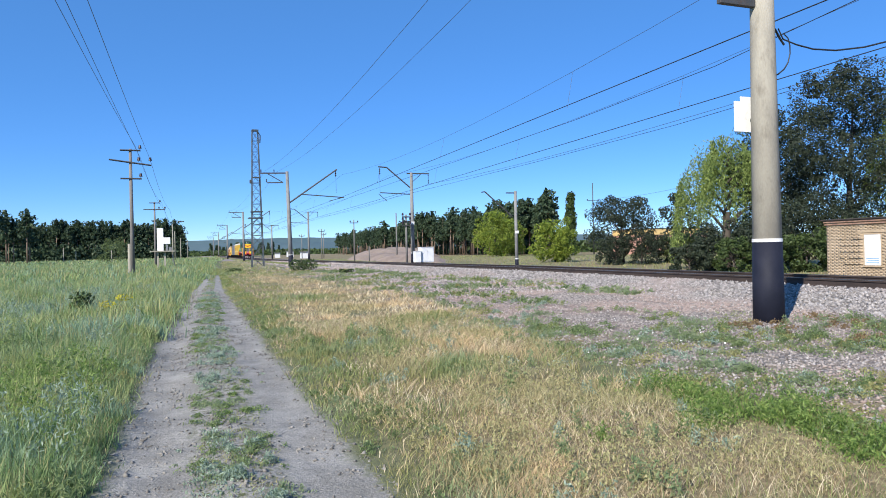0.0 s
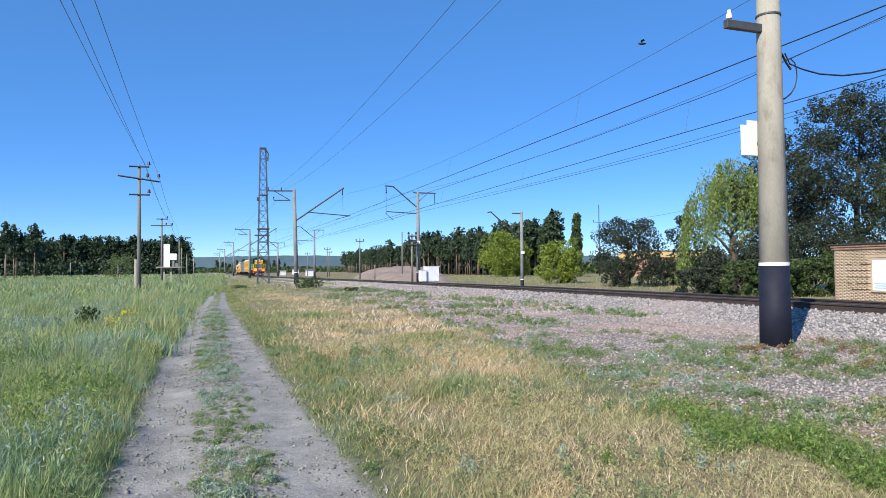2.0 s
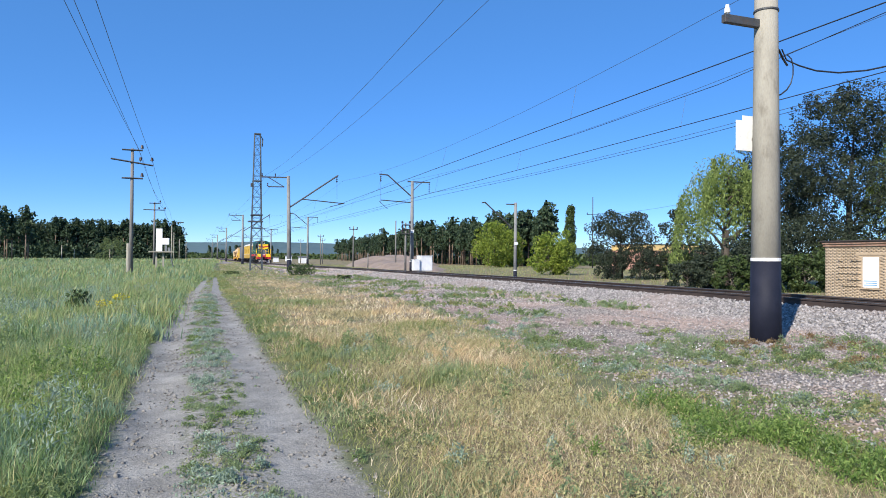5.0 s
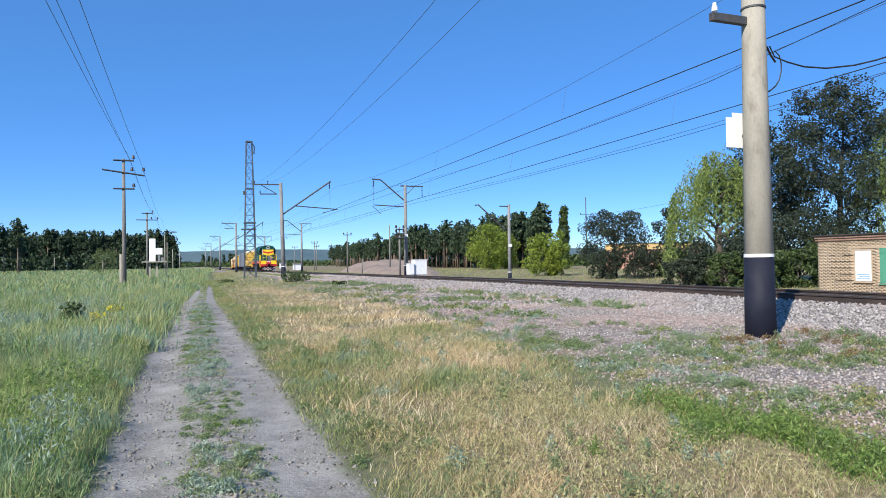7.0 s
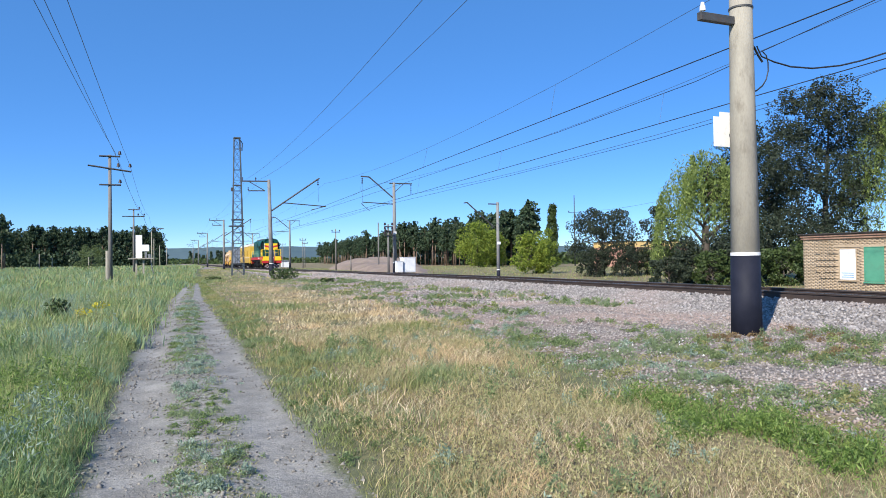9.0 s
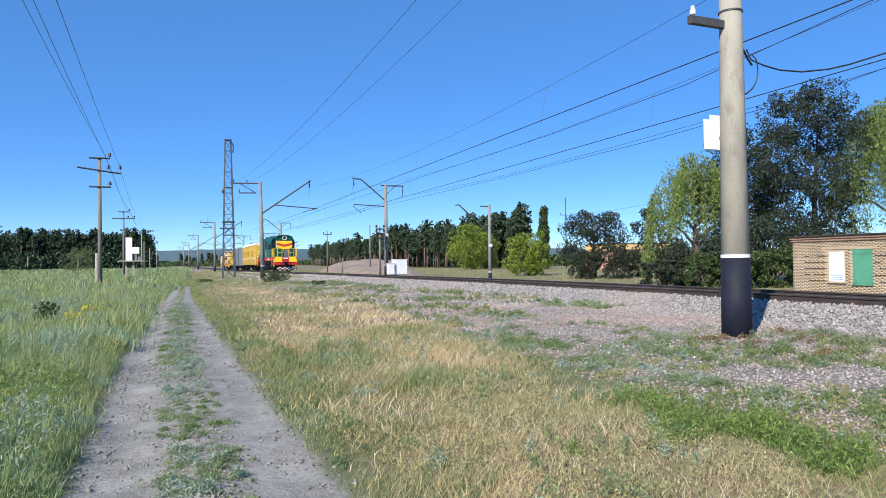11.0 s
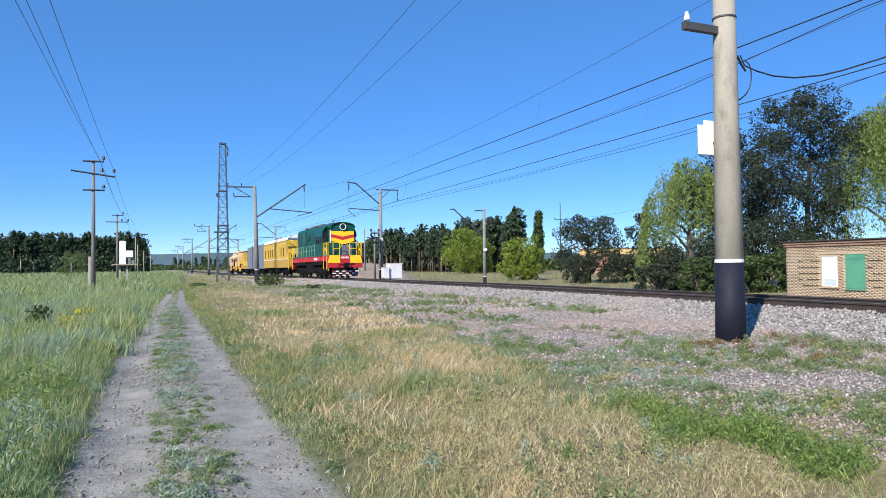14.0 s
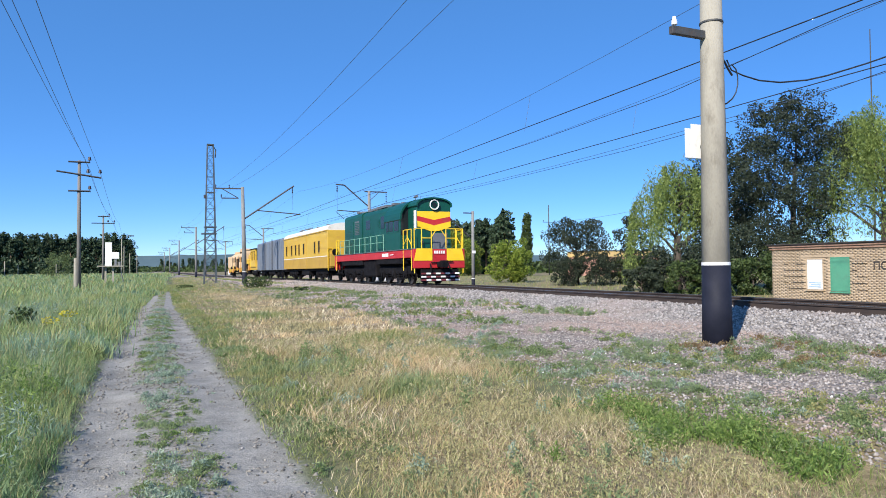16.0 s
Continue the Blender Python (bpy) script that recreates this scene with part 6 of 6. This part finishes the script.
def herbs(label, mat, xs, ys, h, leaves, size, spread, aspect=3.0, name="herbs"):
    """Leafy plants: each has a leaning axis with leaves set round it, wider below."""
    k = len(xs)
    base = np.stack([xs, ys, heights(xs, ys)], 1)
    lean = rng.normal(size=(k, 1, 2)) * 0.18
    u = rng.uniform(0.05, 1.0, (k, leaves))
    a = rng.uniform(0, 6.28, (k, leaves))
    grow = ((1 + ys / 22.0) ** 0.5)[:, None]
    r = spread * grow * (1.15 - 0.75 * u) * rng.uniform(0.2, 1.0, (k, leaves))
    z = h[:, None] * u
    p = np.stack([r * np.cos(a) + lean[:, :, 0] * z, r * np.sin(a) + lean[:, :, 1] * z, z], 2) + base[:, None, :]
    sz = np.repeat(size * (1 + ys / 16.0) ** 0.6, leaves)[:, None]
    me = leaf_mesh(name, p.reshape(-1, 3), sz, mat, droop=-0.35, aspect=aspect)
    return tagged(new(name, me), label, "weeds", kind="stuff")


def in_clumps(clumps, per, x0, x1, y0, y1, radius, skew=1.3, bare=(), field=None, gate=0.0):
    """Plant spots gathered in round clumps, none in the bare places; the middle of a clump first."""
    cx, cy = scatter(clumps, x0, x1, y0, y1, skew)
    ok = np.ones(clumps, bool)
    if bare:
        ok &= around(cx, cy, *bare) < rng.uniform(0.25, 0.8, clumps)
    if field is not None:
        ok &= patchy(cx, cy, field[0], field[1]) > gate
    cx, cy = cx[ok], cy[ok]
    q = radius * rng.uniform(0.4, 1.4, len(cx)) * (1 + cy / 40.0)
    d = np.abs(rng.normal(size=(len(cx), per))) * 0.6
    a = rng.uniform(0, 6.28, (len(cx), per))
    xs, ys = cx[:, None] + q[:, None] * d * np.cos(a), cy[:, None] + q[:, None] * d * np.sin(a)
    tall = np.clip(1.1 - 0.5 * d, 0.3, 1.1) * rng.uniform(0.6, 1.3, d.shape)
    return xs.ravel(), ys.ravel(), tall.ravel()


def build_weeds():
    # low green and grey weeds creeping over the gravel, in clumps
    for lab, mat, n, per, x0, x1, y0, y1, rad, h, size, gate, seed in (
            ("low grey-green weeds growing through gravel", WEED, 470, 11, 5.0, 8.6, 3.8, 13, 0.17, 0.09, 0.013, -0.1, 3.0),
            ("silvery weeds growing through gravel", SAGE, 110, 10, 5.0, 8.6, 4.0, 16, 0.16, 0.09, 0.014, -0.1, 5.0),
            ("short yellowish weeds growing through gravel", GREEN_SHORT, 330, 10, 5.0, 9.6, 3.8, 17, 0.22, 0.09, 0.014, -0.1, 9.0),
            ("green weeds spread over the far gravel", WEED, 420, 9, 6.2, 11.0, 15, 48, 0.3, 0.13, 0.02, 0.0, 3.0),
            ("yellowish weeds spread over the far gravel", GREEN_SHORT, 330, 9, 6.4, 11.4, 15, 52, 0.3, 0.12, 0.02, 0.0, 6.0),
            ("small weeds on the ballast slope", WEED, 80, 8, 9.0, 11.8, 6, 26, 0.16, 0.1, 0.016, 0.1, 6.0)):
        xs, ys, tall = in_clumps(n, per, x0, x1, y0, y1, rad, 1.3, BARE_SPOTS, (0.5, seed), gate)
        herbs(lab, mat, xs, ys, h * tall, 12, size, 0.06, 2.4, "weeds")
    for lab, mat, n, h in (("reddish withered weeds round the mast", RUSTY_WEED, 26, 0.08), ("green weeds round the mast", WEED, 30, 0.14)):
        xs, ys, tall = in_clumps(n, 12, 8.1, 10.3, 6.4, 9.0, 0.17, 1.0)
        herbs(lab, mat, xs, ys, h * tall, 12, 0.015, 0.06, 2.4, "weeds")
    # lush bright patch by the dry grass
    xs, ys = scatter(4200, 3.0, 5.6, 3.3, 6.4, 1.0)
    ok = around(xs, ys, *LUSH_SPOTS) + 0.8 * patchy(xs, ys, 2.2, 1.0) > rng.uniform(0.35, 0.8, len(xs))
    xs, ys = xs[ok], ys[ok]
    herbs("lush bright green weeds", LUSH, xs, ys, rng.uniform(0.05, 0.2, len(xs)) * (1 + 0.8 * patchy(xs, ys, 3.0, 4.0)), 16, 0.018, 0.06, 3.6)
    # single herbs among the dry grass
    for lab, mat, n, per, x0, x1, y0, y1, rad, h, size, gate in (
            ("dark green herbs among dry grass", WEED, 100, 8, 1.7, 5.0, 3.4, 14, 0.1, 0.2, 0.017, 0.0),
            ("silvery herbs among dry grass", SAGE, 50, 8, 1.6, 5.0, 3.4, 14, 0.1, 0.15, 0.015, -0.2),
            ("green herbs along the rut", WEED, 190, 8, 1.25, 2.2, 3.2, 24, 0.12, 0.08, 0.013, -0.1),
            ("green weeds between the ruts", WEED, 260, 9, -0.05, 0.65, 3.4, 26, 0.11, 0.05, 0.011, -0.1),
            ("silvery tussocks between the ruts", SAGE, 110, 12, 0.0, 0.62, 4.6, 30, 0.13, 0.08, 0.013, -0.15),
            ("yellow-green weeds between the ruts", LUSH, 60, 8, 0.0, 0.65, 3.4, 26, 0.1, 0.04, 0.011, -0.05)):
        xs, ys, tall = in_clumps(n, per, x0, x1, y0, y1, rad, 1.4, (), (0.9, h * 50), gate)
        herbs(lab, mat, xs + path_drift(ys), ys, h * tall, 14, size, 0.05, 3.0, "weeds")
    # meadow herbs: green near by, silvery further out, a fringe along the path
    for lab, mat, n, per, x0, x1, y0, y1, rad, h, size, gate, seed in (
            ("bright green leafy herbs in the meadow", LUSH, 480, 9, -6.5, -0.95, 3.6, 13, 0.2, 0.34, 0.021, -0.1, 1.7),
            ("green leafy herbs in the meadow", WEED, 420, 9, -8.5, -0.95, 3.6, 26, 0.2, 0.36, 0.022, -0.15, 2.7),
            ("silvery wormwood in the meadow", SAGE, 640, 9, -9.5, -0.9, 6.0, 32, 0.24, 0.36, 0.021, -0.05, 4.4),
            ("low green plants along the meadow edge", WEED, 240, 8, -1.25, -0.75, 3.8, 36, 0.1, 0.14, 0.018, -0.2, 7.7),
            ("low yellowish plants along the meadow edge", GREEN_SHORT, 200, 8, -1.2, -0.72, 3.8, 36, 0.1, 0.12, 0.017, -0.2, 8.8)):
        xs, ys, tall = in_clumps(n, per, x0, x1, y0, y1, rad, 1.35, (), (0.45, seed), gate)
        herbs(lab, mat, xs + path_drift(ys) * 0.9, ys, h * tall, 15, size, 0.07, 4.0)
    # broken straw and seed heads lying among the blades
    xs, ys = scatter(6500, 1.5, 5.3, 3.0, 15, 1.3)
    ok = around(xs, ys, *STRAW_SPOTS) + 0.3 * patchy(xs, ys, 1.7, 7.0) > 0.35
    herbs("pale seed heads and broken straw", MEADOW_DRY, xs[ok], ys[ok], rng.uniform(0.05, 0.2, int(ok.sum())), 10, 0.012, 0.07, 2.6, "straw_litter")
    herbs("grey withered plants beside the rut", PALE_LEAF, *scatter(70, 1.35, 2.1, 5.6, 6.6), rng.uniform(0.03, 0.09, 70), 16, 0.014, 0.07, 5.0)
    xs, ys, tall = in_clumps(12, 3, 4.8, 8.0, 5.0, 12.0, 0.3)
    herbs("white field flowers", WHITE_FLOWER, xs, ys, 0.13 * tall, 2, 0.013, 0.02, 1.2, "flowers")
    pts = []
    for cx, cy, cz in ((-1.62, 18.7, 0.62), (-1.95, 18.3, 0.5)):
        pts.append(blob(70, (cx, cy, cz), (0.2, 0.2, 0.09)))
    tagged(new("yellow_flowers", leaf_mesh("yellow_flowers", np.concatenate(pts), 0.026, FLOWER, aspect=1.2)), "tall clump of yellow flowers in the meadow", "flowers", kind="stuff")
    pts = [blob(120, (cx, cy, 0.28), (0.25, 0.25, 0.28)) for cx, cy in ((-1.62, 18.7), (-1.95, 18.3))]
    tagged(new("flower_stems", leaf_mesh("flower_stems", np.concatenate(pts), 0.06, GREEN_SHORT, droop=0.3, aspect=5)), "green stems of the yellow flowers", "flowers", kind="stuff")
    for x, y, r, h, n in ((8.0, 52.8, 1.15, 0.95, 900), (-2.9, 21.5, 0.35, 0.65, 240), (8.8, 41.0, 0.5, 0.35, 160), (3.4, 60.0, 0.9, 0.4, 200)):
        b = thing("low_shrub", pose(x, y, ground_z(x, y)), "low dark green shrub in short grass", "shrub", "low shrubs")
        part("stems", rods(((0, 0, -0.1), (0.1, 0, h * 0.7), 0.02), ((0, 0, -0.1), (-0.2, 0.1, h * 0.6), 0.02), ((0, 0, -0.1), (0.2, -0.2, h * 0.6), 0.02), n=5), BARK, b)
        add_crown(b, np.concatenate([blob(n // 8, (rng.uniform(-r, r) * 0.7, rng.uniform(-r, r) * 0.7, h * 0.45), (r * 0.45, r * 0.45, h * 0.5)) for _ in range(8)]), 0.08, POPLAR_LEAF)


def stones(name, label, mat, xs, ys, size, sink=0.25):
    """Rough eight-sided lumps."""
    k = len(xs)
    oct_v = np.array([(1, 0, 0), (0, 1, 0), (-1, 0, 0), (0, -1, 0), (0, 0, 1), (0, 0, -1)], float)
    v = oct_v[None] * (size[:, None, None] * rng.uniform(0.55, 1.25, (k, 6, 1))) + rng.normal(size=(k, 6, 3)) * size[:, None, None] * 0.22
    a = rng.uniform(0, 6.28, k)
    c, s = np.cos(a)[:, None], np.sin(a)[:, None]
    x, y = v[:, :, 0] * c - v[:, :, 1] * s, v[:, :, 0] * s + v[:, :, 1] * c
    z = v[:, :, 2] * 0.75 + (heights(xs, ys) + size * (0.5 - sink))[:, None]
    v = np.stack([x + xs[:, None], y + ys[:, None], z], 2).reshape(-1, 3)
    f = np.array([0, 1, 4, 1, 2, 4, 2, 3, 4, 3, 0, 4, 1, 0, 5, 2, 1, 5, 3, 2, 5, 0, 3, 5])
    me = raw_mesh(name, v, (np.arange(k)[:, None] * 6 + f).ravel(), 3, mat)
    return tagged(new(name, me), label, "gravel", kind="stuff")


def build_stones():
    for k, x0, x1, y0, y1, s, skew, mat, lab in (
            (36000, 5.1, 11.4, 3.3, 18, 0.0205, 1.25, BALLAST, "pinkish and grey old gravel"),
            (15000, 10.8, 13.05, 4.5, 20, 0.034, 1.2, GREY_BALLAST, "grey crushed stone ballast on the track shoulder"),
            (15000, 6.2, 11.4, 18, 50, 0.04, 1.3, BALLAST, "pinkish and grey old gravel"),
            (9000, 10.8, 13.05, 20, 60, 0.045, 1.3, GREY_BALLAST, "grey crushed stone ballast on the track shoulder"),
            (8000, 9.0, 13.0, 50, 120, 0.08, 1.2, BALLAST, "pinkish and grey old gravel")):
        xs, ys = scatter(k, 0, 1, y0, y1, skew)
        xs = x0 + (x1 - x0) * xs ** 0.85
        stones("gravel", lab, mat, xs, ys, s * rng.uniform(0.5, 1.5, k))
    # ballast heaped between the sleepers, up to the foot of the near rail
    xs, ys = scatter(9000, 12.8, 13.62, 5, 70, 1.4)
    crib = np.abs((ys + 4.0) / 0.55 - np.round((ys + 4.0) / 0.55)) > 0.24
    stones("gravel", "grey crushed stone heaped between the sleepers", GREY_BALLAST, xs[crib], ys[crib], rng.uniform(0.025, 0.05, int(crib.sum())) * (1 + ys[crib] / 60), 0.0)
    xs, ys = scatter(7000, 13.7, 20.3, 6, 70, 1.3)
    stones("gravel", "grey crushed stone between the rails", BALLAST, xs, ys, rng.uniform(0.025, 0.05, len(xs)))
    xs, ys = scatter(13000, -0.98, 1.05, 3.0, 30, 1.6)
    ok = patchy(xs, ys, 1.3, 6.0) + 0.8 * patchy(xs, ys, 4.5, 3.0) > 0.05
    xs, ys = xs[ok] * path_width(ys[ok]) + centre_of(ys[ok]), ys[ok]
    clod_x, clod_y = scatter(7000, -0.98, 1.05, 3.2, 34, 1.5)
    ok = patchy(clod_x, clod_y, 1.1, 2.0) + 0.9 * patchy(clod_x, clod_y, 3.5, 5.0) - 0.25 * (np.abs(clod_x - 0.6) < 0.25) > 0.02
    clod_x, clod_y = clod_x[ok] * path_width(clod_y[ok]) + centre_of(clod_y[ok]), clod_y[ok]
    stones("clods", "dry grey clods of earth lying in the wheel ruts", CLOD, clod_x, clod_y, (0.008 + 0.014 * rng.uniform(0, 1, len(clod_x)) ** 2) * (1 + clod_y / 40), 0.3)
    stones("pebbles", "small stones and clods strewn over the dusty path", PEBBLE, xs, ys, (0.003 + 0.013 * rng.uniform(0, 1, len(xs)) ** 3.2) * (1 + ys / 30), 0.15)


build_grass()
build_weeds()
build_stones()


def build_sleepers():
    """Single sleepers where the line passes close by; the rest of the two tracks is joined."""
    L, w, h = 2.7, 0.25, 0.18
    bm = boxes((-L / 2, L / 2, -w / 2, w / 2, -h, 0.0))
    me = bpy.data.meshes.new("sleeper")
    bm.to_mesh(me)
    bm.free()
    me.materials.append(SLEEPER)
    track = [o for o in scene.objects if o.name.startswith("railway_track")]
    near = min(track, key=lambda o: o.location.x)
    for i in range(290):
        ob = new("sleeper", me)
        ob.parent = near
        ob.location = (rng.uniform(-0.03, 0.03), -4.0 + i * 0.55, rng.uniform(-0.012, 0.0) + float(line_drop(-4.0 + i * 0.55)))
        ob.rotation_euler = (0, 0, rng.uniform(-0.012, 0.012))
    for tr in track:
        ys = np.arange(-4.0 + 290 * 0.55, 420.0, 0.55) if tr is near else np.arange(-4.0, 420.0, 0.55)
        c = np.array([(sx * L / 2, sy * w / 2, z) for z in (-h, 0) for sy in (-1, 1) for sx in (-1, 1)])
        v = (np.stack([ys * 0, ys, line_drop(ys)], 1)[:, None, :] + c[None]).reshape(-1, 3)
        f = np.array([0, 2, 3, 1, 4, 5, 7, 6, 0, 1, 5, 4, 2, 6, 7, 3, 0, 4, 6, 2, 1, 3, 7, 5])
        m2 = raw_mesh("sleepers", v, (np.arange(len(ys))[:, None] * 8 + f).ravel(), 4, SLEEPER)
        ob = new("sleepers", m2)
        ob.parent = tr
        ob["kind"] = "stuff"


build_sleepers()

# ---- a small insect that darts past ----
INSECT_BODY = surface("dark_insect_body", (0.015, 0.014, 0.013), (0.03, 0.028, 0.025), 200, 0.5, fine=900, bump=0.0)


def build_insect():
    t = thing("insect", pose(6, -1, 2.6), "small dark flying insect passing in the air", "insect")
    bm = bmesh.new()
    rod(bm, (-0.006, 0, 0), (0.0, 0, 0), 0.0012, 0.0022, n=8)
    rod(bm, (0.0, 0, 0), (0.004, 0, 0.0005), 0.0024, 0.0018, n=8)
    rod(bm, (0.004, 0, 0.0005), (0.0062, 0, 0.0005), 0.0017, 0.001, n=8)
    part("body", bm, INSECT_BODY, t)
    for s in (-1, 1):
        bm = bmesh.new()
        vs = [bm.verts.new(v) for v in ((0.002, s * 0.001, 0.002), (0.003, s * 0.006, 0.004), (-0.001, s * 0.0085, 0.005), (-0.004, s * 0.006, 0.0035))]
        bm.faces.new(vs)
        bmesh.ops.solidify(bm, geom=bm.faces[:], thickness=0.0002)
        part("wing", bm, INSECT_BODY, t)
    return t


INSECT = build_insect()

def motions():
    """The train rolls in along the near track, and its wheels turn with the way it has made."""
    steps = [k / 15 for k in range(241)]
    for v in TRAIN:
        walk(v, [(s, pose(14.4, train_y(s), RAIL_Z + float(line_drop(train_y(s))), -0.2235 * min(1.0, max(0.0, (175.0 - train_y(s)) / 40.0)))) for s in (0.0, 1.0, 2.0, 3.0, 4.0, 5.0, 6.0, 7.0, 8.0, 9.0, 10.0, 11.0, 12.0, 13.0, 14.0, 15.0, 16.0)])
    for ob, y, r in WHEELS:
        walk(ob, [(s, pose(0, y, r, math.degrees((194.0 - train_y(s)) / r))) for s in steps])

    a, v = Vector((0.678, 0.922, 2.011)), Vector((-0.407, 0.203, -0.043))
    walk(INSECT, [(s, pose(*(a + v * u), 0, 0, 153.5)) for s, u in ((0.0, -9.0), (1.5, -5.0), (1.8, -2.0), (1.9, -1.0), (2.0, 0.0), (2.1, 1.0), (2.2, 2.0), (2.5, 5.0), (5.0, 12.0), (16.0, 15.0))])


motions()
